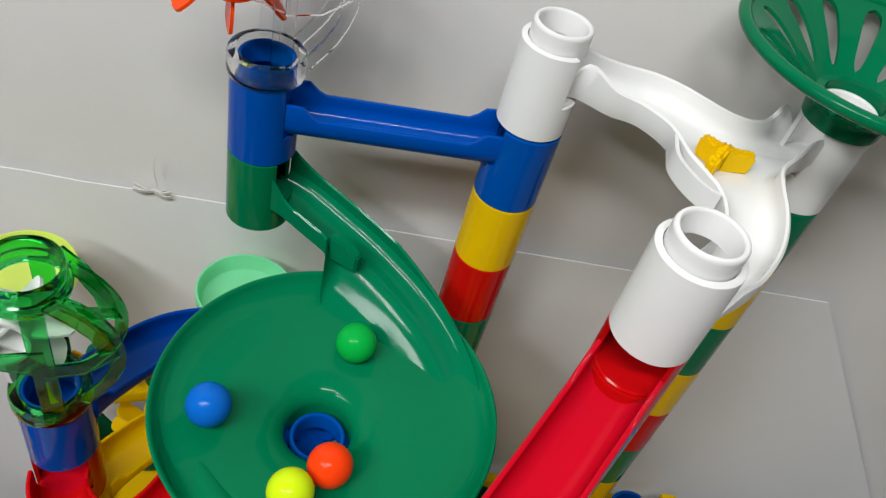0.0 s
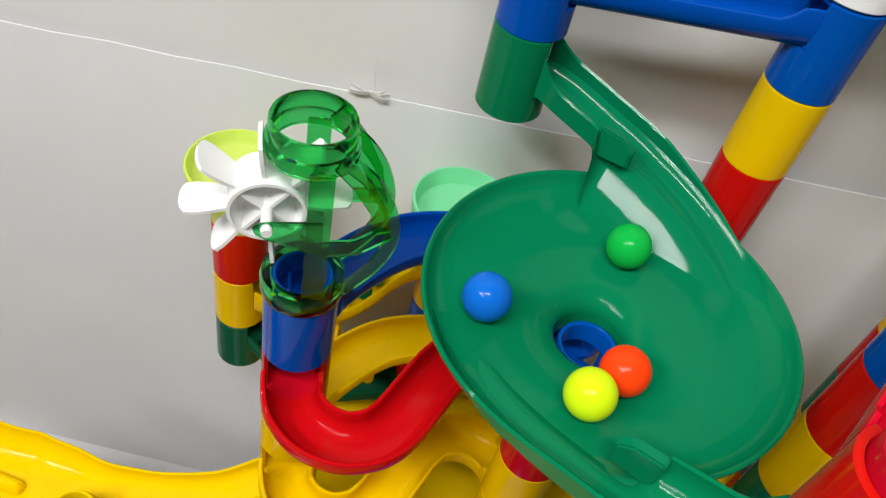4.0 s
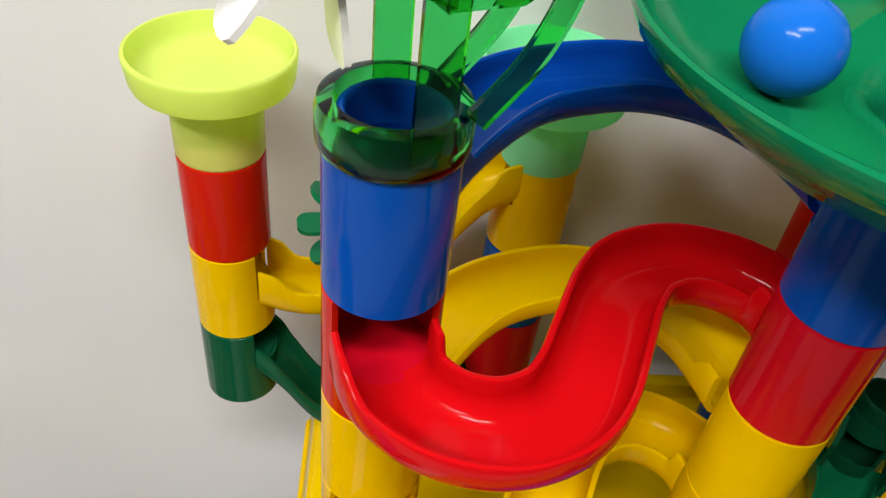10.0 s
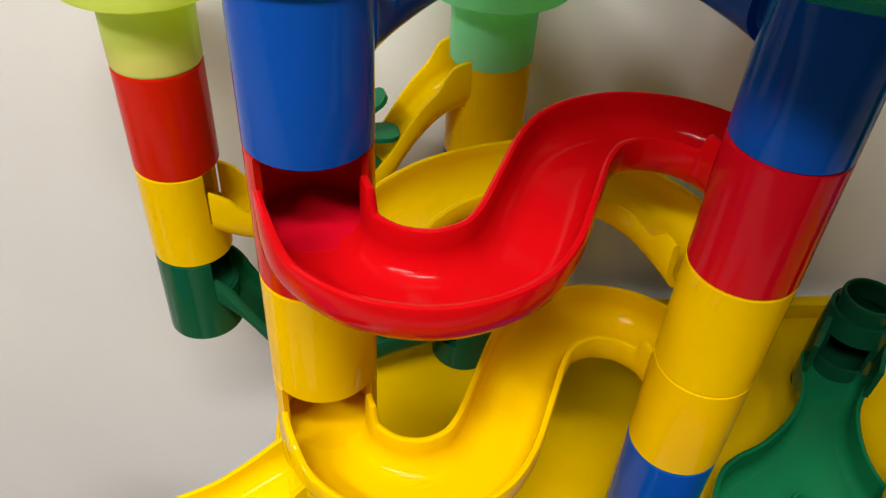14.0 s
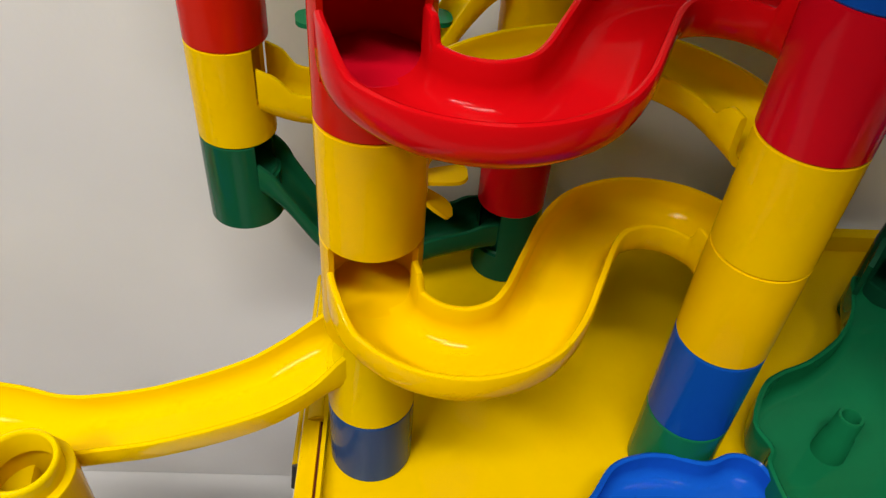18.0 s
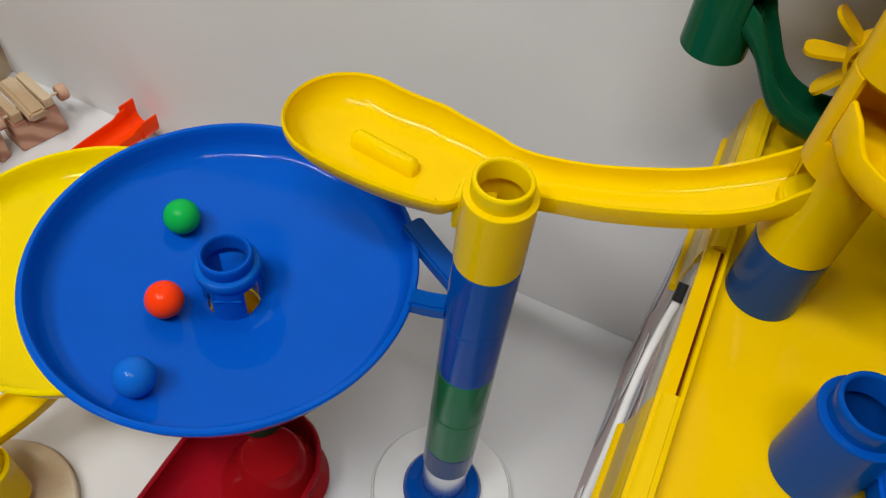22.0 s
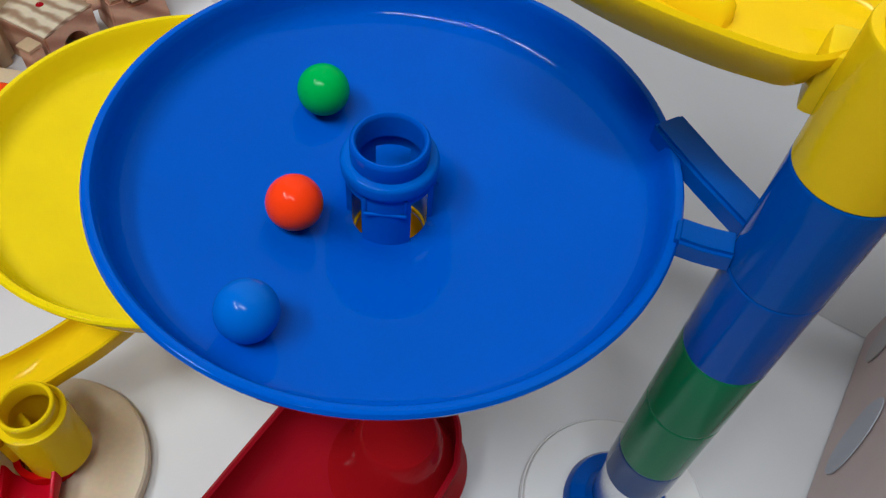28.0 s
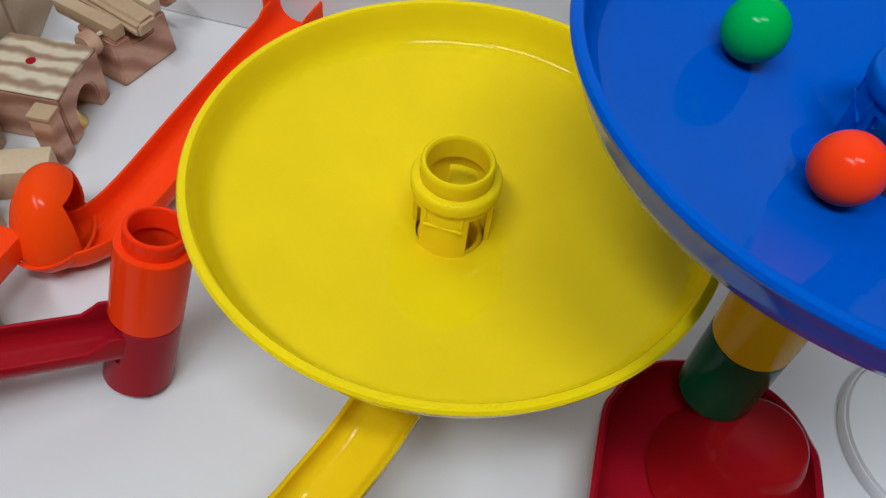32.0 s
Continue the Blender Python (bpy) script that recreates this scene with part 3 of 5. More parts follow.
def swoop(name, label, m, drop, post):
    root = thing(name, m, label, "toy track", "swoop tracks")
    raw = smooth_path([(x, y, 0) for x, y in SWOOP], 10)
    total = length_of(raw)
    marks = [0.013 + (total - 0.0385 - 0.013) * q / 44 for q in range(44)] + [total - 0.0385 * (1 - math.sin(math.pi / 2 * q / 16)) for q in range(17)]
    path = [Vector((p.x, p.y, 0.032 - drop * min(d / 0.155, 1.0) - 0.004 * min(max((d - 0.15) / 0.05, 0), 1))) for p, d in zip(along(raw, marks), marks)]
    sides = ([], [])
    for k, p in enumerate(path):
        a, b = path[max(k - 1, 0)], path[min(k + 1, len(path) - 1)]
        n = (b - a).xy.normalized()
        d = marks[k]
        ear = max(1 - d / 0.034, 0.0)
        rim = 0.9 + 0.52 * min(max((d - 0.125) / 0.075, 0), 1) + 0.75 * ear * ear * (3 - 2 * ear)
        for side, sign in ((sides[0], 1), (sides[1], -1)):
            half = swoop_width(d - 0.013, total - 0.013, sign < 0)
            side.append((p.x - n.y * half * sign, p.y + n.x * half * sign, p.z, rim, 0.8 + 1.9 * min(max((d - 0.13) / 0.06, 0), 1)))
    m = len(path)
    start = [(sides[1][0][0] * (1 - q) + sides[0][0][0] * q, sides[1][0][1] * (1 - q) + sides[0][0][1] * q, path[0].z, 0.02) for q in (0.1, 0.9)]
    pairs = [(2 * m, 2 * m - 1)] + [(k, 2 * m - 2 - k) for k in range(m)]
    bed = tray(sides[0] + sides[1][-2::-1] + start, 0.0145, 0.0024, 0.0105, pairs)
    bmesh.ops.delete(bed, geom=[v for v in bed.verts if math.hypot(v.co.x - post[0], v.co.y - post[1]) < 0.0168], context="VERTS")
    part("gutter", bed, PL["lemon"], root)
    way = math.degrees(math.atan2(path[3].y, path[3].x))
    socket(root, (0, 0, 0), "lemon", [way], True, HH, 0.030)
    ridge = [Vector((x - 0.0065, y + 0.0090, 0.0)) for x, y in ((-0.2372, 0.0136), (-0.2362, 0.0133), (-0.2335, 0.0125), (-0.215, 0.0071), (-0.1970, 0.0017), (-0.1943, 0.0009), (-0.1933, 0.0006))]
    size = (0.35, 0.75, 1.0, 1.0, 1.0, 0.75, 0.35)
    isle = sweep(ridge, lambda k, q: [(0.0058 * size[k] * math.cos(a), 0.0095 * size[k] * math.sin(a)) for a in (2 * math.pi * n / 20 for n in range(20))])
    bmesh.ops.translate(isle, vec=(0, 0, 0.0285 - drop), verts=isle.verts)
    part("raised_bar", isle, PL["lemon"], root)
    px, py, pz = post
    bm = body_mesh()
    bmesh.ops.translate(bm, vec=(px, py, pz), verts=bm.verts)
    tb = part("post_tube", bm, PL["lemon"], root)
    bm = neck_mesh()
    bmesh.ops.translate(bm, vec=(px, py, pz), verts=bm.verts)
    part("neck", bm, PL["lemon"], tb)
    web = box(0.022, 0.018, 0.024, 0.003, (px - 0.014, py + 0.012, pz + 0.024))
    part("web", web, PL["lemon"], root)
    return root


J1 = 0.3365
swoop("swoop_track", "yellow plastic track with a wide rounded end and raised bar", pose(*E, EZ[4]), 0.0655, (J[0] - E[0], J[1] - E[1], J1 - EZ[4]))
swoop("swoop_track", "glossy yellow plastic track below the yellow dish", pose(L[0], L[1], 0.066, 0, 0, 71.3), 0.046, (J[0] - E[0], J[1] - E[1], -0.0425))

# tower beside the blue dish
for n, colour in enumerate(("blue", "blue", "green", "green")):
    tube(*J, J1 - HJ * (n + 1), colour, h=HJ)
jz = J1 - HJ * 4 - 0.034
tube(*J, jz, "slate", "short slate blue plastic tube above a steel sleeve", h=0.034)
foot = thing("pole_stand", pose(*J, 0), "blue stand with a bare steel sleeve on a white disc", "stand")
part("steel_sleeve", lathe([(0.0185, 0.022), (0.0185, jz), (0.014, jz), (0.014, 0.022)], 40), STEEL, foot, "shiny bare steel sleeve")
part("blue_foot", lathe([(0.034, 0.011), (0.034, 0.016), (0.031, 0.021), (0.022, 0.024), (0.0187, 0.030), (0.0187, 0.011)], 40), PL["blue"], foot)
part("disc", lathe([(0.0, 0.0), (0.0600, 0.0), (0.0600, 0.0085), (0.0590, 0.0105), (0.0, 0.0110)], 72, False), PL["white"], foot, "plain white disc")
part("disc_rim", lathe([(0.0602, 0.0), (0.0616, 0.0), (0.0620, 0.0015), (0.0618, 0.0075), (0.0610, 0.0088), (0.0602, 0.0085)], 72), PL["cable"], foot, "thin pale edge")


# ---- dishes ----
def dish(name, label, colour, m, doors, group="round dishes"):
    root = thing(name, m, label, "toy dish", group)
    prof = [(0.0172, -0.0455), (0.0240, -0.0422), (0.0300, -0.0392), (0.040, -0.0360), (0.075, -0.0290), (0.108, -0.0222), (0.1135, -0.0196), (0.1170, -0.0165), (0.1192, -0.0115), (0.1210, -0.0040), (0.1216, -0.0012), (0.1226, 0.0004), (0.1242, 0.0008), (0.1258, 0.0003), (0.1268, -0.0012), (0.1264, -0.0030), (0.1252, -0.0040), (0.1238, -0.0060), (0.1218, -0.0130), (0.119, -0.0190), (0.114, -0.0222), (0.108, -0.0246), (0.075, -0.0315), (0.040, -0.0385), (0.0300, -0.0415), (0.0240, -0.0447), (0.0172, -0.0485)]
    prof = [(r * 0.9574 if r > 0.06 else r, z) for r, z in prof]
    part("dish_floor", lathe(prof, 128), PL[colour], root)
    bm = open_body(doors, 0.049, 0.0194, 0.0, 27.0, 0.0075)
    bmesh.ops.translate(bm, vec=(0, 0, -0.060), verts=bm.verts)
    hub = part("hub", bm, PL[colour], root)
    part("flange", lathe([(0.0170, -0.015), (0.0200, -0.0145), (0.0208, -0.0135), (0.0210, -0.0120), (0.0210, -0.0085), (0.0205, -0.0072), (0.0195, -0.0066), (0.0170, -0.0065)], 44), PL[colour], hub)
    part("neck", lathe([(0.0170, -0.008), (0.0170, 0.0005), (0.0168, 0.0018), (0.0160, 0.0026), (0.0150, 0.0026), (0.0142, 0.0018), (0.0140, 0.0005), (0.0140, -0.010), (0.0150, -0.011)], 44), PL[colour], hub)
    for tab in (doors[0] - 60, doors[0] + 60, doors[0] + 180):
        for w, h, off in ((0.0014, 0.0090, -0.0085), (0.0014, 0.0090, 0.0085), (0.0184, 0.0014, 0.0)):
            bar = box(w, 0.0012, h, 0.0004, (off, -0.0175 if h > 0.002 else -0.0190, -0.0195 if h > 0.002 else -0.0240))
            bmesh.ops.rotate(bar, cent=(0, 0, 0), matrix=Matrix.Rotation(radians(tab + 90), 3, "Z"), verts=bar.verts)
            part("tab_edge", bar, PL[colour], hub)
    return root


KZ, LZ = 0.2823, 0.1772
blue_dish = dish("ball_dish", "large glossy blue plastic dish with a hub, hung beside a tower", "bright_blue", pose(*K, KZ), (-10, -130, 110))
dish("ball_dish", "large glossy yellow plastic dish with a hub", "dish_yellow", pose(*L, LZ), (-42, -162, 78))
for a, b, w in (((0.1000, 0.0660, -0.002), (0.1490, 0.0270, -0.002), 0.016), ((0.1185, 0.008, -0.001), (0.1425, 0.0105, -0.001), 0.013)):
    bm = strip([Vector(a), (Vector(a) + Vector(b)) / 2 + Vector((0, 0, -0.001)), Vector(b)], w, 0.011)
    bmesh.ops.bevel(bm, geom=bm.edges[:], offset=0.0016, segments=2, affect="EDGES", clamp_overlap=True)
    part("arm", bm, PL["blue"], blue_dish)
tube(*K, 0.117, "yellow", "yellow plastic tube holding up the blue dish", neck=False, h=KZ - 0.0565 - 0.117)
tube(*K, 0.064, "dark_green", "dark green plastic tube standing on the red tray", h=0.053)
tube(*L, 0.0, "yellow", "yellow plastic tube below the yellow dish", h=0.066)


catch = thing("ball_tray", pose(-0.413, 0.160, 0.0, 0, 0, -8), "deep red plastic catch tray on the floor under the blue dish", "toy tray")
rim = [(0.058, -0.120), (0.060, 0.060), (0.054, 0.098), (0.034, 0.122), (0.0, 0.130), (-0.034, 0.122), (-0.054, 0.098), (-0.060, 0.060), (-0.058, -0.120), (-0.044, -0.150), (0.0, -0.158), (0.044, -0.150)]
part("tray_body", tray(loop4([(x, y, 0.010, 1.0) for x, y in rim], 6), 0.032, 0.004, 0.028), PL["dark_red"], catch)
part("seat", lathe([(0.0, 0.064), (0.0225, 0.064), (0.0245, 0.062), (0.030, 0.045), (0.040, 0.022), (0.046, 0.013), (0.0, 0.013)], 44, False, None, (0.020, 0.078, 0)), PL["dark_red"], catch)

# ---- funnel ----
OFF = Vector((0.0036, 0.0040, 0))
funnel = thing("funnel_dish", pose(F[0] + OFF.x, F[1] + OFF.y, Z1 + HE), "large glossy green plastic funnel with two inlet chutes", "toy funnel")
inside = [(0.0190, 0.001), (0.0190, 0.0125), (0.0195, 0.0150), (0.0210, 0.0180), (0.0250, 0.0215), (0.032, 0.0245), (0.045, 0.0285), (0.062, 0.0325), (0.078, 0.0365), (0.0865, 0.0395), (0.0905, 0.0425), (0.0925, 0.0460), (0.0933, 0.0473)]
prof = inside + [(0.0945, 0.0478), (0.0955, 0.0470), (0.0952, 0.0445), (0.0925, 0.0390), (0.088, 0.0365), (0.078, 0.0338), (0.062, 0.0298), (0.045, 0.0258), (0.032, 0.0218), (0.0255, 0.0180), (0.0225, 0.013), (0.0225, 0.001)]
prof = [(r, z - 0.0052 * min(max((r - 0.03) / 0.06, 0), 1)) for r, z in prof]
bowl = lathe(prof, 192)
for v in bowl.verts:
    v.co -= OFF * (1 - min(max((v.co.xy.length - 0.023) / 0.060, 0), 1))


def inlet(path, far):
    """A chute whose inner wall ends at the bowl's edge; past it the floor slopes off into the bowl."""
    def section(k, s):
        w, t = 0.0160, 0.0024
        f = min(max((s - far) / 0.012, 0), 1)
        f = f * f * (3 - 2 * f)
        ear = max(1 - s / 0.020, 0.0)
        end = min(max((s - far - 0.030) / 0.060, 0), 1)
        out = 0.0150 - 0.0095 * end + 0.011 * ear * ear
        bed = []
        for i in range(15):
            u = -1 + 2 * i / 14
            cup = 0.0080 * abs(u) ** 3
            bed.append((u * w * (1 + 0.55 * f * max(u, 0) ** 2), cup if u < 0 else cup * (1 - f) - 0.018 * f * u * u))
        right = [(w, out), (w + t / 2, out + t / 2), (w + t, out), (w + t * 0.8, 0.003)]
        gone = [(1.75 * w, -0.024), (1.8 * w, -0.025), (1.85 * w, -0.026), (1.2 * w, -0.023)]
        right = [(a * (1 - f) + c * f, b * (1 - f) + d * f) for (a, b), (c, d) in zip(right, gone)]
        under = [(0.3 * w, -t - 0.010 * f), (-0.5 * w, -t), (-w - t * 0.6, 0.0035), (-w - t, out), (-w - t / 2, out + t / 2)]
        return [(-w, out)] + bed + right + under
    return sweep(path, section, shear=True)


START = (A[0] - F[0] - OFF.x, A[1] - F[1] - OFF.y)
CHUTE = [START, (-0.0275, 0.1250), (-0.007, 0.1120), (0.014, 0.0970), (0.033, 0.0805), (0.0495, 0.0625), (0.0625, 0.0430), (0.0700, 0.0250), (0.0735, 0.0080)]
raw = smooth_path([(x, y, 0) for x, y in CHUTE], 10)
run = [0.0]
for a, b in zip(raw, raw[1:]):
    run.append(run[-1] + (b - a).length)
for turn, first, last, seat, fin_top in ((0, 0.0770, 0.0280, 0.0552, 0.0770), (180, 0.0470, 0.0290, 0.0245, 0.0580)):
    rot = Matrix.Rotation(radians(turn), 4, "Z")
    path = [Vector((p.x, p.y, first + (last - first) * d / run[-1])) for p, d in zip(raw, run) if d > 0.0125]
    for v in bowl.verts:
        p = rot @ v.co
        near = min(path, key=lambda q: (q.xy - p.xy).length)
        if v.co.z > 0.034 and (near.xy - p.xy).length < 0.0155 and near in path[:len(path) * 2 // 3]:
            v.co.z = min(v.co.z, near.z - 0.0015)
    chute = inlet(path, 0.047)
    bmesh.ops.transform(chute, matrix=rot, verts=chute.verts)
    part("inlet_chute", chute, PL["funnel_green"], funnel)
    at = rot @ Vector((START[0], START[1], seat))
    way = math.degrees(math.atan2(path[3].y - START[1], path[3].x - START[0])) + turn
    socket(funnel, at, "green", [way], True, HH, 0.0225)
    fin = extrude([(-0.011, -0.019), (0.010, -0.017), (0.010, -0.006), (0.003, -0.001), (-0.011, 0.0)], 0.0065, 0.001)
    bmesh.ops.rotate(fin, cent=(0, 0, 0), matrix=Matrix.Rotation(radians(-36), 3, "Z"), verts=fin.verts)
    bmesh.ops.translate(fin, vec=(0.0055, 0.0880, fin_top), verts=fin.verts)
    bmesh.ops.transform(fin, matrix=rot, verts=fin.verts)
    part("fin", fin, PL["funnel_green"], funnel)
part("bowl", bowl, PL["funnel_green"], funnel)

# ---- upper towers ----
A1 = 0.756
track("straight_track", "glossy blue plastic straight track between two towers", "blue", [A, (0.0437, 0.4012), (0.0808, 0.3965), (0.1180, 0.3919), B], A1, A1, lifts=(0.020, 0.028), half=0.0145)
for n, colour in enumerate(("yellow", "red", "green", "blue", "red", "yellow", "green", "blue")):
    z = A1 - HH * (n + 1)
    tube(*B, max(z, BASE), colour, h=HH if z > BASE else z + HH - BASE)
for n, colour in enumerate(("blue", "red", "yellow", "green", "blue", "red", "yellow", "green")):
    z = 0.7566 - HH * (n + 1)
    tube(*D, max(z, BASE), colour, h=HH if z > BASE else z + HH - BASE)
for n, colour in enumerate(("green", "yellow", "green", "yellow", "red", "green", "yellow", "blue", "red", "green")):
    z = 0.8042 - HH * (n + 1)
    if z + HH > BASE + 0.01:
        tube(*C, max(z, BASE), colour, h=HH if z > BASE else z + HH - BASE)
for n, colour in enumerate(("yellow", "green", "red", "blue", "yellow", "green", "red")):
    z = 0.6722 - HH * (n + 1)
    tube(*P, max(z, BASE), colour, h=HH if z > BASE else z + HH - BASE)
track("straight_track", "glossy red plastic chute running down from a white tube", "red", [D, (0.1660, 0.2138), (0.1444, 0.1893), (0.1227, 0.1648), P], 0.7566, 0.7253, lifts=(0.030, 0.012), wall=0.014, half=0.0175)

y_track = thing("y_track", pose(*C, 0.8042), "glossy white plastic three-way track with a tipping gate", "toy track")
edge = [
    (B[0] + 0.012, B[1] + 0.014, 0.0320, 1.5), (0.1838, 0.4059, 0.0269, 1.25), (0.2021, 0.4072, 0.0254, 1.0), (0.2242, 0.4031, 0.0244, 1.0), (0.2388, 0.3935, 0.0246, 1.0), (0.2501, 0.3798, 0.0256, 1.0), (0.2596, 0.3685, 0.0266, 1.0),
    (0.2705, 0.3649, 0.0267, 1.0), (0.2809, 0.3684, 0.0258, 1.1), (0.2936, 0.3765, 0.0243, 1.5), (0.3118, 0.3742, 0.0225, 0.1), (0.3228, 0.3564, 0.0229, 0.02), (0.3137, 0.3418, 0.0251, 0.1), (0.2984, 0.3402, 0.0269, 1.5),
    (0.2814, 0.3293, 0.0291, 1.1), (0.2684, 0.3176, 0.0305, 1.0), (0.2630, 0.3042, 0.0298, 1.0), (0.2606, 0.2904, 0.0272, 1.0), (0.2556, 0.2765, 0.0249, 1.0), (0.2471, 0.2625, 0.0231, 1.0), (0.2323, 0.2466, 0.0220, 1.0), (0.2153, 0.2343, 0.0219, 1.2),
    (D[0] + 0.010, D[1] - 0.012, 0.0245, 0.1), (D[0] - 0.006, D[1] + 0.002, 0.0245, 0.02), (D[0] + 0.003, D[1] + 0.015, 0.0245, 0.1), (0.2091, 0.2645, 0.0220, 1.2), (0.2205, 0.2761, 0.0237, 1.0), (0.2254, 0.2885, 0.0261, 1.0),
    (0.2247, 0.3006, 0.0282, 1.0), (0.2186, 0.3095, 0.0310, 1.0), (0.2143, 0.3205, 0.0316, 1.0), (0.2142, 0.3347, 0.0303, 1.0), (0.2120, 0.3478, 0.0294, 1.0), (0.2021, 0.3605, 0.0294, 1.0), (0.1872, 0.3655, 0.0301, 1.15), (B[0] + 0.016, B[1] - 0.013, 0.0320, 1.5),
    (B[0] + 0.002, B[1] - 0.012, 0.0320, 0.1), (B[0] - 0.008, B[1], 0.0320, 0.02), (B[0], B[1] + 0.012, 0.0320, 0.1),
]
deck = tray(loop4([(x - C[0], y - C[1], z, f) for x, y, z, f in edge], 5), 0.0140, 0.0024, 0.0075)
part("deck", deck, PL["white"], y_track)
for end, zend, ways in ((B, 0.8103 - 0.8042, [-20]), (D, 0.8097 - 0.8042, [38]), (C, 0.0, [180])):
    socket(y_track, (end[0] - C[0], end[1] - C[1], zend), "white", ways, True, HH, 0.024)
guard = [(0.2138, 0.3367), (0.2098, 0.3213), (0.2124, 0.3072), (0.2178, 0.2968), (0.2231, 0.2924)]
part("guard_lip", strip(smooth_path([(x - C[0], y - C[1], 0.0385) for x, y in guard], 6), 0.0022, 0.012), PL["white"], y_track)
gate = thing("tipping_gate", pose(0.2399, 0.3317, 0.8430, 0, 0, 20), "small yellow plastic tipping gate in the white track", "toy gate")
for turn, ln in ((-22, 0.018), (98, 0.014), (205, 0.013)):
    wing = extrude([(0.0, -0.010), (ln, -0.009), (ln + 0.001, 0.002), (ln - 0.003, 0.005), (ln * 0.4, 0.004), (0.0, 0.008)], 0.0055, 0.0016)
    bmesh.ops.rotate(wing, cent=(0, 0, 0), matrix=Matrix.Rotation(radians(turn), 3, "Z"), verts=wing.verts)
    part("wing", wing, PL["yellow"], gate)

basket = thing("catch_basket", pose(*C, 0.8042 + HH), "green plastic funnel basket with slots on a white tube", "toy basket")
def slotted_cone(r0, r1, h, z0, slots=14):
    """Ribs that leave rounded slots between them."""
    bm, n = bmesh.new(), 28
    for i in range(slots):
        rows = []
        for j in range(n + 1):
            t = j / n
            g = max(1 - ((t - 0.50) / 0.35) ** 4, 0.0) ** 0.5 * 0.40
            w = math.pi / slots * (1 - g)
            r, z = r0 + (r1 - r0) * t, z0 + h * t + 0.004 * math.sin(math.pi * t)
            rows.append([bm.verts.new((r * math.cos(a), r * math.sin(a), z)) for a in (2 * math.pi * i / slots + w * q for q in (-1, -0.5, 0, 0.5, 1))])
        for a, b in zip(rows, rows[1:]):
            for k in range(4):
                bm.faces.new([a[k], a[k + 1], b[k + 1], b[k]])
    bmesh.ops.remove_doubles(bm, verts=bm.verts, dist=1e-5)
    bmesh.ops.recalc_face_normals(bm, faces=bm.faces)
    bmesh.ops.solidify(bm, geom=bm.faces[:], thickness=0.0022)
    return bm
part("cone", slotted_cone(0.021, 0.0725, 0.031, 0.010), PL["green"], basket)
part("collar", lathe([(0.0168, 0.0), (0.0215, 0.0), (0.0222, 0.004), (0.0222, 0.012), (0.0215, 0.015), (0.0168, 0.015)], 44), PL["green"], basket)
part("rim", lathe([(0.0735 + 0.0034 * math.cos(a), 0.0405 + 0.0034 * math.sin(a)) for a in (2 * math.pi * k / 10 for k in range(10))], 64), PL["green"], basket)

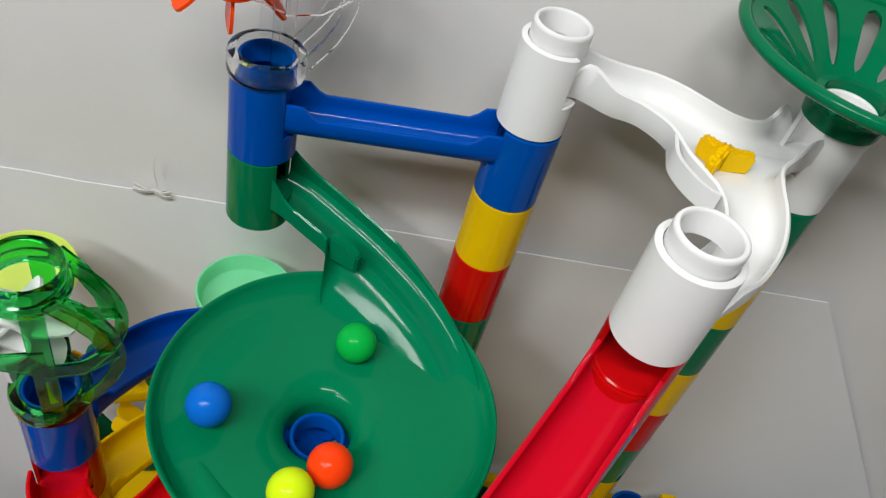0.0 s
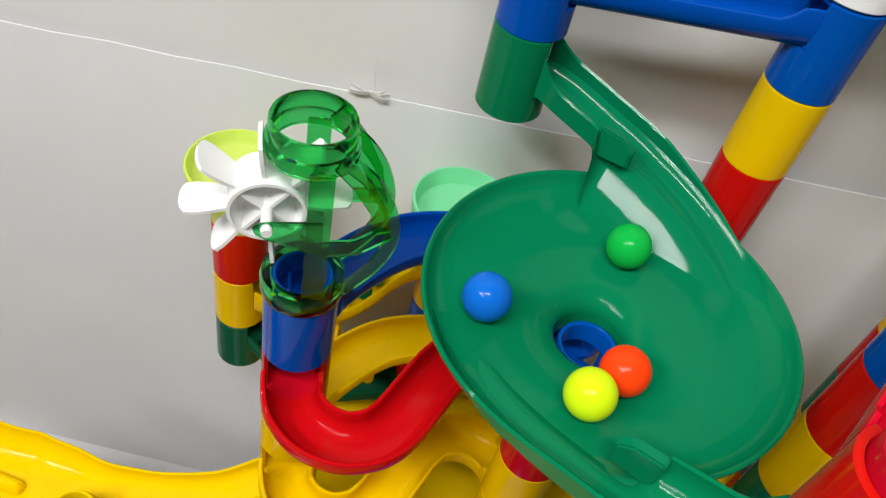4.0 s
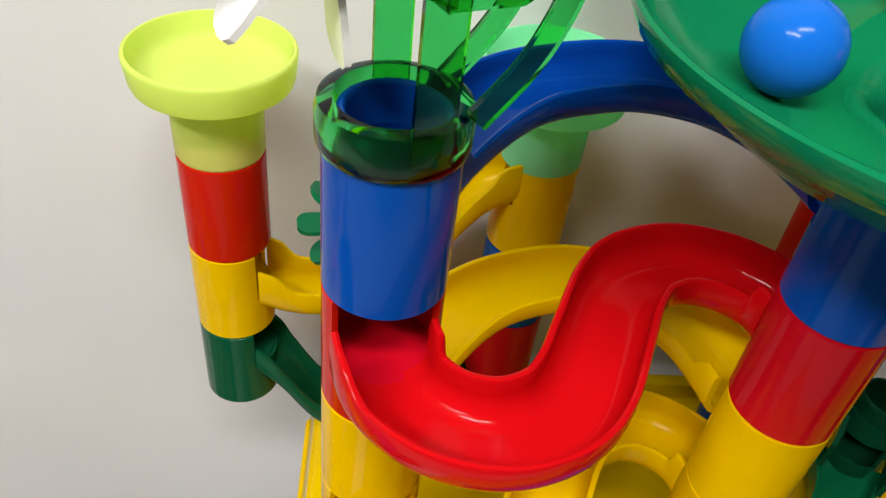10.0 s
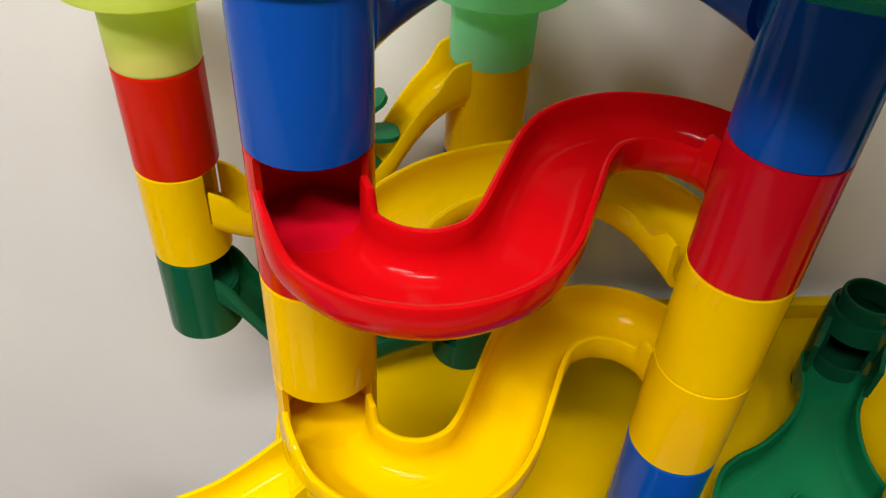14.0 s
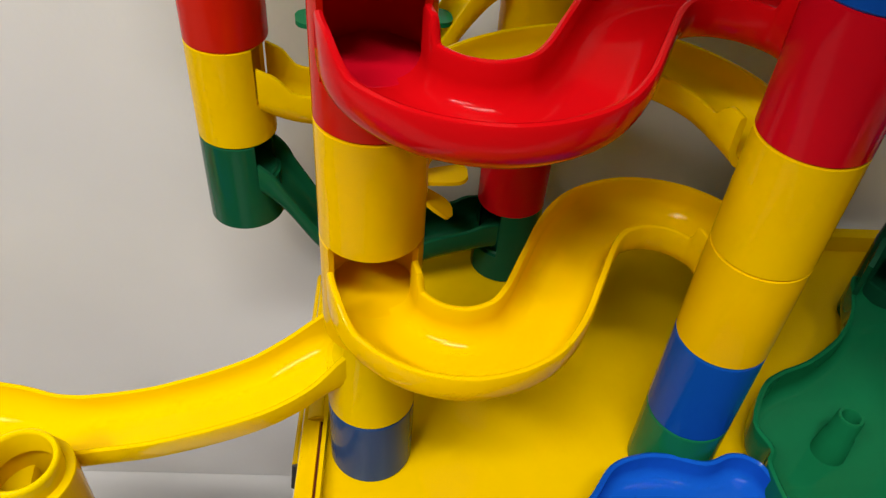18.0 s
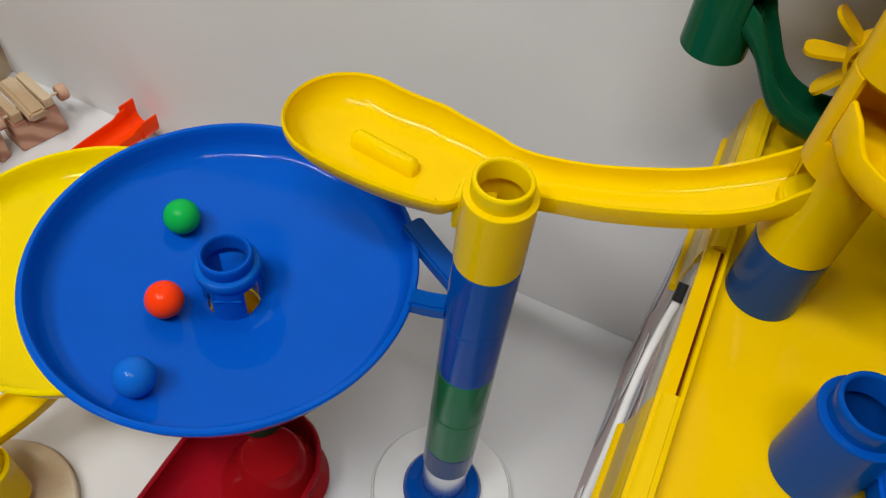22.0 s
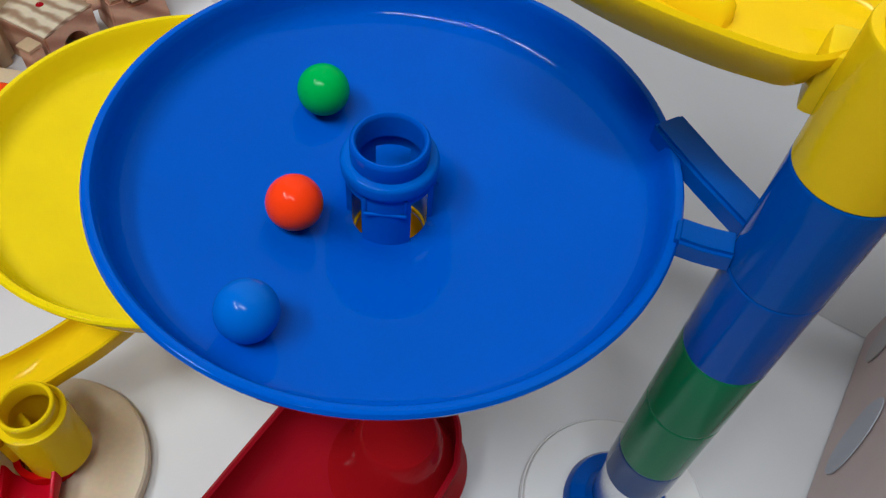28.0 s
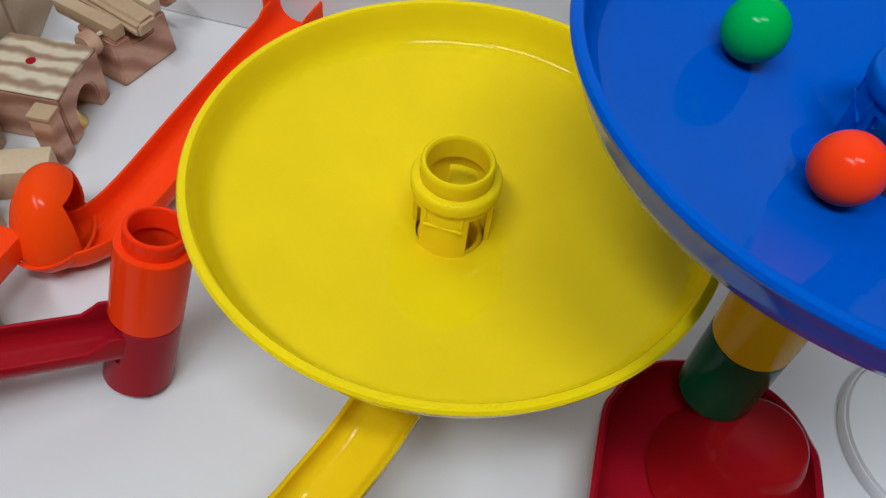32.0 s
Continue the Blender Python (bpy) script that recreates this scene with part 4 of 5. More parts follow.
# ---- wheels ----
def wheel_frame(name, label, m, frame_mat, wheel_mat, pin_mat, turn, wheel_label, frame_label):
    root = thing(name, m, label, "toy water wheel")
    cz = 0.0660
    ring = [(0.0168, 0.0), (0.0212, 0.0), (0.0218, 0.002), (0.0218, 0.010), (0.0210, 0.013), (0.0195, 0.0138), (0.0168, 0.0138)]
    part("lower_ring", lathe(ring, 44), frame_mat, root, frame_label)
    top = part("upper_ring", lathe([(0.0176, 0.0935), (0.0205, 0.0935), (0.0213, 0.0953), (0.0213, 0.0995), (0.0206, 0.1015), (0.0195, 0.1022), (0.0193, 0.1105), (0.0188, 0.1115), (0.0180, 0.1115), (0.0176, 0.1105)], 44), frame_mat, root)
    for side in (-1, 1):
        bar = strip([Vector((0.004, side * 0.0185, 0.003)), Vector((0.004, side * 0.0195, 0.03)), Vector((0.004, side * 0.0195, 0.070)), Vector((0.004, side * 0.0190, 0.096))], 0.011, 0.0022, (0, 1, 0))
        part("post", bar, frame_mat, root)
        arm = extrude([(0.006, cz + 0.002), (-0.020, cz + 0.001), (-0.025, cz - 0.002), (-0.024, cz - 0.006), (-0.018, cz - 0.010), (0.006, cz - 0.020)], 0.0022, 0.0005)
        bmesh.ops.translate(arm, vec=(0, side * 0.0200, 0), verts=arm.verts)
        part("axle_bracket", arm, frame_mat, root)
        cross = strip([Vector((0.004, side * 0.0195, cz - 0.016)), Vector((0.022, side * 0.018, cz - 0.016)), Vector((0.038, side * 0.013, cz - 0.010))], 0.009, 0.0022, (0, 1, 0))
        part("brace", cross, frame_mat, root)
        upper = strip([Vector((0.012, side * 0.0180, cz + 0.035)), Vector((0.022, side * 0.0165, cz + 0.022)), Vector((0.031, side * 0.0140, cz + 0.005)), Vector((0.034, side * 0.0130, cz - 0.010))], 0.0085, 0.0022, (0, 1, 0))
        part("brace", upper, frame_mat, root)
        arc = strip(smooth_path([(x, side * 0.012, z) for x, z in ((0.0165, 0.0960), (0.0262, 0.0870), (0.0345, 0.0735), (0.0390, 0.0590), (0.0385, 0.0440), (0.0310, 0.0270), (0.0180, 0.0110))], 4), 0.0070, 0.0024, (0, 1, 0))
        part("guard_rib", arc, frame_mat, root)
    hub = Vector((-0.0188, 0.0, cz - 0.002))
    drum = lathe([(0.0162, -0.011), (0.0178, -0.011), (0.0178, 0.011), (0.0162, 0.011)], 40)
    bmesh.ops.rotate(drum, cent=(0, 0, 0), matrix=Matrix.Rotation(radians(90), 3, "X"), verts=drum.verts)
    bmesh.ops.translate(drum, vec=hub, verts=drum.verts)
    wheel = part("wheel", drum, wheel_mat, root, wheel_label)
    for k in range(2):
        a = radians(turn + 90 * k)
        d = Vector((math.cos(a), 0, math.sin(a))) * 0.0166
        part("spoke", strip([hub - d, hub + d], 0.019, 0.0016, (-math.sin(a), 0, math.cos(a))), wheel_mat, wheel)
    for k in range(8):
        a = radians(turn + 45 * k)
        d, n = Vector((math.cos(a), 0, math.sin(a))), Vector((-math.sin(a), 0, math.cos(a)))
        path = [hub + d * q for q in (0.0172, 0.024, 0.031, 0.0360, 0.0380, 0.0390)]
        wid = (0.0075, 0.009, 0.010, 0.0095, 0.007, 0.003)
        bm = sweep(path, lambda q, s: [(-wid[q], -0.0009), (wid[q], -0.0009), (wid[q], 0.0009), (-wid[q], 0.0009)], True, n)
        part("paddle", bm, wheel_mat, wheel)
    pin = lathe([(0.0, -0.023), (0.0024, -0.023), (0.0028, -0.0215), (0.0028, 0.0225), (0.0024, 0.024), (0.0, 0.024)], 16, False)
    bmesh.ops.rotate(pin, cent=(0, 0, 0), matrix=Matrix.Rotation(radians(90), 3, "X"), verts=pin.verts)
    bmesh.ops.translate(pin, vec=hub, verts=pin.verts)
    part("pin", pin, pin_mat, wheel)
    return root


wheel_frame("water_wheel", "white paddle wheel in a clear green plastic frame on a tower", pose(*E, Z1 + HE, 0, 0, 8), PL["clear_green"], PL["white"], PL["white"], 50, "white plastic paddle wheel", "clear green plastic ring")
wheel_frame("water_wheel", "orange paddle wheel in a clear colourless plastic frame", pose(*A, A1 + HH, 0, 0, 12), PL["clear"], PL["orange_wheel"], PL["orange"], 42, "orange plastic paddle wheel", "clear colourless ring")


# ---- cups ----
def cup(name, label, colour, m, low=0.0):
    root = thing(name, m, label, "toy cup", "cups on towers")
    part("stem", lathe([(0.0150, 0.0), (0.0195, 0.0), (0.0200, 0.001), (0.0200, 0.0015), (0.0203, 0.029), (0.0206, 0.0312), (0.0150, 0.0312)], 56), PL[colour], root)
    prof = [(0.0, 0.0314), (0.0207, 0.0314), (0.0222, 0.0328), (0.0320, 0.0344), (0.0338, 0.0355), (0.0346, 0.0378), (0.0357, 0.0470), (0.0358, 0.0485), (0.0355, 0.0495), (0.0348, 0.0500), (0.0340, 0.0498), (0.0336, 0.0488), (0.0324, 0.0425), (0.0312, 0.0400), (0.0290, 0.0386), (0.0180, 0.0372), (0.0, 0.0366)]
    prof = [(r, z - low if z > 0.0420 else z) for r, z in prof]
    part("bowl", lathe(prof, 72, False), PL[colour], root)
    return root


GZ, HZ = 0.5592, 0.5520
cup("cup", "translucent lime plastic cup on a tower", "lime", pose(*G, GZ))
tube(*G, GZ - HH, "red")
cup("cup", "translucent mint plastic cup on a tower", "mint", pose(*H, HZ), -0.003)


def between(a, b, t, off):
    d = Vector((b[0] - a[0], b[1] - a[1]))
    n = Vector((-d.y, d.x)).normalized()
    return (a[0] + d.x * t + n.x * off, a[1] + d.y * t + n.y * off)


track("curved_track", "yellow plastic track dipping under a small green wheel", "yellow", [H, between(H, G, 0.15, 0.0), between(H, G, 0.32, 0.0), between(H, G, 0.52, 0.0), between(H, G, 0.76, 0.004), G], HZ - HE, GZ - 2 * HH, lifts=(0.034, 0.025), dips=(0.0, 0.003, 0.002, -0.008, -0.024, -0.036, -0.041, -0.0385, -0.034, -0.028, -0.020, -0.010, 0.0), ear=0.007, wall=0.016, steps=12)
track("curved_track", "dark green plastic track dipping under a small yellow wheel", "dark_green", [G, between(G, H, 0.16, -0.008), between(G, H, 0.4, -0.012), between(G, H, 0.75, -0.008), H], GZ - 3 * HH, BASE, lifts=(0.030, 0.022), wall=0.016, ear=0.003, dips=(0.0, -0.006, -0.030, -0.034, -0.026, -0.013, -0.004, 0.0), steps=10)
for n, colour in ((1, "blue"), (2, "red")):
    tube(*H, HZ - HE * (n + 1), colour, h=HE)


def small_wheel(x, y, z, colour, label, turn, spin, count=8):
    root = thing("paddle_wheel", pose(x, y, z, 0, 0, turn), label, "toy wheel")
    drum = lathe([(0.0135, -0.008), (0.0158, -0.008), (0.0158, 0.008), (0.0135, 0.008)], 32)
    bmesh.ops.rotate(drum, cent=(0, 0, 0), matrix=Matrix.Rotation(radians(90), 3, "X"), verts=drum.verts)
    part("drum", drum, PL[colour], root)
    part("axle", rod([(0, -0.018, 0), (0, 0.018, 0)], 0.0025), PL[colour], root)
    for k in range(3):
        a = radians(spin + 60 * k)
        d = Vector((math.cos(a), 0, math.sin(a))) * 0.014
        part("spoke", strip([-d, d], 0.010, 0.0016, (-math.sin(a), 0, math.cos(a))), PL[colour], root)
    for k in range(count):
        a = radians(spin + 360 / count * k)
        d, n = Vector((math.cos(a), 0, math.sin(a))), Vector((-math.sin(a), 0, math.cos(a)))
        wid = (0.006, 0.0072, 0.008, 0.0078, 0.0062, 0.003)
        path = [d * q for q in (0.0150, 0.022, 0.029, 0.0335, 0.0362, 0.0378)]
        part("paddle", sweep(path, lambda q, s: [(-wid[q], -0.0012), (wid[q], -0.0012), (wid[q], 0.0012), (-wid[q], 0.0012)], True, n), PL[colour], root)
    return root


small_wheel(-0.0815, 0.4240, 0.513, "green", "small green plastic paddle wheel standing in the yellow track", 0, -1, 10)
small_wheel(-0.0690, 0.4120, 0.424, "yellow", "small yellow plastic paddle wheel standing in the green track", -9, 8)

# ---- storage box with the yellow lid ----
BU = Vector((0.988, -0.152, 0)).normalized()
BV = Vector((-0.152, -0.988, 0)).normalized()
B0 = Vector((-0.100, 0.468, 0))
BW, BD = 0.538, 0.42
BROT = math.degrees(math.atan2(BU.y, BU.x))


def on_base(u, v, z):
    p = B0 + BU * u + BV * v
    return (p.x, p.y, z)


def base_pose(u, v, z, turn=0.0):
    return Matrix.Translation(on_base(u, v, z)) @ pose(0, 0, 0, 0, 0, BROT + turn)


lid = thing("box_lid", base_pose(0, 0, BASE), "glossy yellow plastic lid of a storage box, used as a base", "box lid")
part("lid_plate", box(BW, BD, 0.006, 0.002, (BW / 2, -BD / 2, -0.003)), PL["lid_yellow"], lid)
for nm, sx, sy, at in (("rear_rim", BW, 0.010, (BW / 2, -0.005, 0.006)), ("front_rim", BW, 0.010, (BW / 2, -BD + 0.005, 0.004)), ("left_rim", 0.0030, BD - 0.024, (0.0061, -BD / 2, 0.0045)), ("right_rim", 0.006, BD - 0.024, (BW - 0.003, -BD / 2, 0.0045))):
    part(nm, box(sx, sy, 0.014 if "ar_rim" in nm else 0.008, 0.0025, at), PL["lid_yellow"], lid)
part("left_ledge", box(0.0090, BD - 0.03, 0.008, 0.0014, (-0.0012, -BD / 2, 0.0012)), PL["lid_yellow"], lid)
# Brown strip on the plate stands in for the shade inside the gap.
part("slit", box(0.0011, BD - 0.05, 0.002, 0.0, (0.0039, -BD / 2, 0.0025)), PL["brown"], lid, "thin dark brown strip painting the shade in the slit")
part("ledge_skirt", box(0.0020, BD - 0.05, 0.052, 0.0008, (-0.0042, -BD / 2, -0.0275)), PL["frosted"], lid, "frosted upper edge of the box")
for v0, v1 in ((0.012, 0.158), (0.260, 0.405)):
    roll = [(0.004, 0.006), (0.001, 0.0085), (-0.004, 0.0080), (-0.0085, 0.004), (-0.0105, -0.003), (-0.0118, -0.012), (-0.0098, -0.012), (-0.0078, -0.003), (-0.0060, 0.001), (-0.002, 0.004), (0.004, 0.003)]
    plate = [(-0.0100, -0.0120), (-0.0116, -0.0120), (-0.0150, -0.0345), (-0.0134, -0.0345)]
    lip = [(-0.0124, -0.0345), (-0.0160, -0.0345), (-0.0180, -0.0370), (-0.0178, -0.0405), (-0.0150, -0.0420), (-0.0128, -0.0400)]
    for nm, outline, col in (("latch", roll, "lid_yellow"), ("latch_plate", plate, "yellow_clear"), ("latch_lip", lip, "lid_yellow")):
        piece = extrude(outline, v1 - v0, 0.0006)
        bmesh.ops.translate(piece, vec=(0.0038, -(v0 + v1) / 2, 0), verts=piece.verts)
        part(nm, piece, PL[col], lid)
part("corner_post", box(0.016, 0.016, 0.055, 0.003, (BW - 0.009, -0.022, 0.026)), PL["yellow"], lid)
case = thing("storage_box", base_pose(0, 0, 0), "clear plastic storage box with a printed card on its side", "storage box")
for nm, sx, sy, at in (("left_side", 0.003, BD - 0.03, (-0.0010, -BD / 2, 0.160)), ("right_side", 0.003, BD - 0.03, (BW - 0.012, -BD / 2, 0.160)), ("rear_side", BW - 0.02, 0.003, (BW / 2, -0.012, 0.160)), ("front_side", BW - 0.02, 0.003, (BW / 2, -BD + 0.012, 0.160))):
    part(nm, box(sx, sy, 0.318 if at[2] > 0.15 else 0.280, 0.001, at), PL["side_clear" if "left" in nm else "box_clear"], case)
part("bottom", box(BW - 0.02, BD - 0.03, 0.003, 0.001, (BW / 2, -BD / 2, 0.0016)), PL["box_clear"], case)
card = thing("printed_card", base_pose(-0.0036, -0.02, 0.005), "printed red and grey card along the side of the clear box", "card")
part("sheet", box(0.0010, BD - 0.06, 0.268, 0.0, (0, -BD / 2 + 0.03, 0.134)), PRINT_RED, card)
rng = random.Random(5)
for k in range(12):
    v, z = 0.03 + 0.10 * (k % 4), 0.055 + 0.085 * (k // 4)
    pic = lathe([(0.0, 0.0), (0.034, 0.0), (0.034, 0.0008), (0.0, 0.0008)], 28, False)
    bmesh.ops.scale(pic, vec=(1.0, 0.55, 1.0), verts=pic.verts)
    bmesh.ops.rotate(pic, cent=(0, 0, 0), matrix=Matrix.Rotation(radians(-90), 3, "Y") @ Matrix.Rotation(radians(20), 3, "Z"), verts=pic.verts)
    bmesh.ops.translate(pic, vec=(-0.0012, -v, z), verts=pic.verts)
    part("picture", pic, (PRINT_GREY, PRINT_BLUE, PL["white"])[k % 3], card)
cable = thing("power_cable", base_pose(0, 0, 0), "white power cable running down beside the box", "cable")
part("wire", rod(smooth_path([(-0.0075, -0.178, 0.322), (-0.0085, -0.183, 0.305), (-0.0095, -0.192, 0.290), (-0.0105, -0.206, 0.282), (-0.0110, -0.222, 0.278), (-0.0115, -0.242, 0.277), (-0.0120, -0.270, 0.262), (-0.0125, -0.300, 0.215), (-0.0135, -0.325, 0.110), (-0.0150, -0.340, 0.030), (-0.020, -0.360, 0.0045)], 8), 0.0026, 12), PL["cable"], cable)
part("plug", rod([(-0.0075, -0.171, 0.329), (-0.0075, -0.179, 0.321)], 0.0036, 12), PL["black"], cable)

# ---- trays on the lid ----
def wavy_tray(name, label, colour, outline, wall, pegs, legs):
    """A tray with a wavy rim; outline, pegs and legs in the world's x and y, heights over the lid."""
    x0, y0 = outline[0][0], outline[0][1]
    root = thing(name, pose(x0, y0, BASE), label, "toy tray")
    part("tray_floor", tray(loop4([(x - x0, y - y0, z, f) for x, y, z, f in outline], 6), wall, 0.0026, 0.006), PL[colour], root)
    for x, y, z, h in pegs:
        p = lathe([(0.0, 0.0), (0.0088, 0.0), (0.0074, h * 0.50), (0.0068, h * 0.53), (0.0064, h - 0.001), (0.0058, h), (0.0046, h), (0.0040, h - 0.001), (0.0038, h - 0.010), (0.0, h - 0.010)], 24, False)
        bmesh.ops.translate(p, vec=(x - x0, y - y0, z), verts=p.verts)
        part("peg", p, PL[colour], root)
    for x, y, h in legs:
        leg = lathe([(0.0, 0.0), (0.006, 0.0), (0.006, h), (0.0, h)], 14, False)
        bmesh.ops.translate(leg, vec=(x - x0, y - y0, 0.0), verts=leg.verts)
        part("leg", leg, PL[colour], root)
    return root


wavy_tray("wavy_tray", "bright blue plastic tray with a scalloped edge and a peg", "bright_blue", [(x, y, 0.015, 1.0) for x, y in ((-0.054, 0.196), (-0.043, 0.2145), (-0.0317, 0.2249), (-0.0208, 0.2318), (-0.0059, 0.2376), (0.010, 0.2527), (0.0255, 0.2569), (0.0394, 0.2553), (0.0557, 0.249), (0.0694, 0.2515), (0.0790, 0.2480), (0.0850, 0.2360), (0.088, 0.190), (0.070, 0.152), (0.030, 0.136), (-0.025, 0.142), (-0.050, 0.164))], 0.014, [(0.0255, 0.2175, 0.015, 0.022)], ((0.0, 0.19, 0.013), (0.05, 0.19, 0.013), (0.03, 0.225, 0.013)))
green_edge = [(0.0830, 0.240, 0.011, 1.05), (0.0890, 0.2500, 0.011, 1.0), (0.0885, 0.266, 0.011, 0.95), (0.1010, 0.284, 0.011, 1.1), (0.1166, 0.2938, 0.011, 0.95), (0.1370, 0.2995, 0.012, 0.9), (0.1600, 0.3110, 0.014, 0.9), (0.175, 0.325, 0.018, 0.9), (0.186, 0.346, 0.023, 0.9), (0.2010, 0.3470, 0.027, 0.3), (0.2140, 0.3320, 0.027, 0.3), (0.2150, 0.3200, 0.023, 0.9), (0.198, 0.302, 0.017, 0.9), (0.188, 0.276, 0.013, 0.9), (0.186, 0.240, 0.011, 1.0), (0.176, 0.200, 0.011, 1.0), (0.140, 0.176, 0.011, 1.0), (0.100, 0.188, 0.011, 1.0), (0.084, 0.212, 0.011, 1.0)]
wavy_tray("wavy_tray", "green plastic tray with an uneven raised edge and a peg", "green", green_edge, 0.020, [(0.1315, 0.2560, 0.011, 0.030), (0.165, 0.225, 0.011, 0.030)], ((0.12, 0.21, 0.009), (0.16, 0.21, 0.009), (0.12, 0.27, 0.009)))
stand = thing("tilted_cup", pose(-0.070, 0.1985, BASE), "blue plastic tube with a neck standing on the yellow lid", "toy tube")
part("tube_wall", body_mesh(0.052), PL["blue"], stand)
part("neck", neck_mesh(0.052), PL["blue"], stand)
post = thing("green_post", pose(0.2185, 0.3480, BASE), "dark green plastic tube post open towards a tray", "toy tube")
part("tube_wall", open_body([225], 0.070, 0.0200, 0.036, 40.0, 0.014), PL["dark_green"], post)
part("neck", neck_mesh(0.070), PL["dark_green"], post)
for q in (-1, 1):
    rail = [(-0.0105 - 0.0115 * q, -0.0105 + 0.0115 * q, 0.058), (-0.020 - 0.0115 * q, -0.020 + 0.0115 * q, 0.054), (-0.028 - 0.012 * q, -0.028 + 0.012 * q, 0.0525)]
    part("side_rail", strip([Vector(p) for p in rail], 0.0028, 0.024), PL["dark_green"], post)
cupb = thing("notched_cup", pose(0.371, 0.350, BASE), "blue plastic notched cup near the corner of the lid", "toy cup")
part("cup_wall", open_body([40, 160, 280], 0.062, 0.022, 0.048, 9.0), PL["blue"], cupb)
part("cup_floor", lathe([(0.0, 0.002), (0.019, 0.002), (0.019, 0.0), (0.0, 0.0)], 30, False), PL["blue"], cupb)

# ---- left side: second stand ----
plate = tagged(link("wooden_disc", lathe([(0.0, 0.0), (0.066, 0.0), (0.0675, 0.0015), (0.0675, 0.010), (0.066, 0.0115), (0.0, 0.0115)], 64, False), PLY), "pale plywood disc lying on the floor", "wooden disc")
plate.matrix_world = pose(-0.588, 0.131, 0)
ramp = thing("red_ramp", pose(*MT, 0.0115), "red plastic ramp piece under the yellow track on a wooden disc", "toy ramp")
part("tube_wall", body_mesh(0.0135), PL["red"], ramp)
part("gutter", gutter([Vector(p) for p in ((0.004, -0.014, 0.004), (0.016, -0.036, 0.003), (0.028, -0.056, 0.002), (0.040, -0.076, 0.001))], 0.0165, 0.012, 0.008, (True, False)), PL["red"], ramp)

QZ = 0.020
O, Q, N = (-0.7267, 0.2610), (-0.829, 0.266), (-0.737, 0.124)
LEAN = Matrix.Translation((O[0], O[1], 0.0062)) @ Matrix.Rotation(radians(18), 4, Vector((-0.65, 0.76, 0)))
red = track("straight_track", "deep red plastic track leaning on the floor under an orange tube", "dark_red", [O, (-0.7570, 0.2435), (-0.7870, 0.2260), (-0.8180, 0.2080), (-0.8500, 0.1895)], 0.0, 0.0, lifts=(0.028, 0.022), half=0.0150)
red.matrix_world = LEAN
upper = tube(*O, HH, "orange", "bright orange plastic tube leaning on a red track")
upper.matrix_world = LEAN @ Matrix.Translation((0, 0, HH))
tube(*Q, 0.0, "green", "short green plastic stub under an orange tube", neck=False, h=QZ)
tube(*N, 0.0, "dark_red", "deep red plastic tube standing on the floor")

scoop = thing("scoop_track", pose(0, 0, 0), "bright orange plastic scoop with a hood and long chute", "toy track")
scoop.location = (Q[0], Q[1], QZ)


def local(points):
    return [(x - Q[0], y - Q[1], z - QZ) for x, y, z in points]


part("post_tube", body_mesh(), PL["orange"], scoop)
part("neck", neck_mesh(), PL["orange"], scoop)
arm = box(0.020, 0.050, 0.018, 0.005)
bmesh.ops.rotate(arm, cent=(0, 0, 0), matrix=Matrix.Rotation(radians(-14), 3, "Z"), verts=arm.verts)
bmesh.ops.translate(arm, vec=local([(-0.823, 0.302, 0.036)])[0], verts=arm.verts)
part("inlet", arm, PL["orange"], scoop)
hood_at = Vector(local([(-0.803, 0.344, 0.026)])[0])
bulb = bmesh.new()
grid = []
for j in range(25):
    th = radians(-90 + 7.5 * j)
    zz, rr = math.sin(th), math.cos(th)
    grid.append([bulb.verts.new((0.0240 * rr * math.cos(ph), 0.033 * rr * math.sin(ph) + 0.007 * max(zz, 0.0), zz * (0.040 if zz > 0 else 0.023))) for ph in (2 * math.pi * k / 48 for k in range(48))])
for j in range(24):
    for k in range(48):
        ph, th = (k + 0.5) * 7.5, -90 + 7.5 * (j + 0.5)
        if not ((ph < 68 or ph > 330) and -22 < th < 46):
            bulb.faces.new([grid[j][k], grid[j][(k + 1) % 48], grid[j + 1][(k + 1) % 48], grid[j + 1][k]])
bmesh.ops.remove_doubles(bulb, verts=bulb.verts, dist=1e-6)
bmesh.ops.delete(bulb, geom=[v for v in bulb.verts if not v.link_faces], context="VERTS")
bmesh.ops.recalc_face_normals(bulb, faces=bulb.faces)
bmesh.ops.solidify(bulb, geom=bulb.faces[:], thickness=0.002)
bmesh.ops.rotate(bulb, cent=(0, 0, 0), matrix=Matrix.Rotation(radians(6), 3, "Z"), verts=bulb.verts)
bmesh.ops.translate(bulb, vec=hood_at, verts=bulb.verts)
part("hood", bulb, PL["orange"], scoop)
seam = rod([hood_at + Vector((0.0247 * math.cos(a), 0.0338 * math.sin(a), 0.0)) for a in (radians(80 + 5 * k) for k in range(49))], 0.0012, 8)
part("seam", seam, PL["orange"], scoop)
chute_path = smooth_path(local([(-0.800, 0.338, 0.007), (-0.786, 0.342, 0.008), (-0.772, 0.356, 0.010), (-0.760, 0.382, 0.012), (-0.7455, 0.424, 0.016), (-0.731, 0.466, 0.020), (-0.7160, 0.508, 0.024), (-0.7020, 0.545, 0.0275), (-0.6970, 0.558, 0.029)]), 8)
part("long_chute", gutter(chute_path, 0.0185, 0.018, 0.004, (False, True), None, 0.0024, 0.011), PL["orange"], scoop)
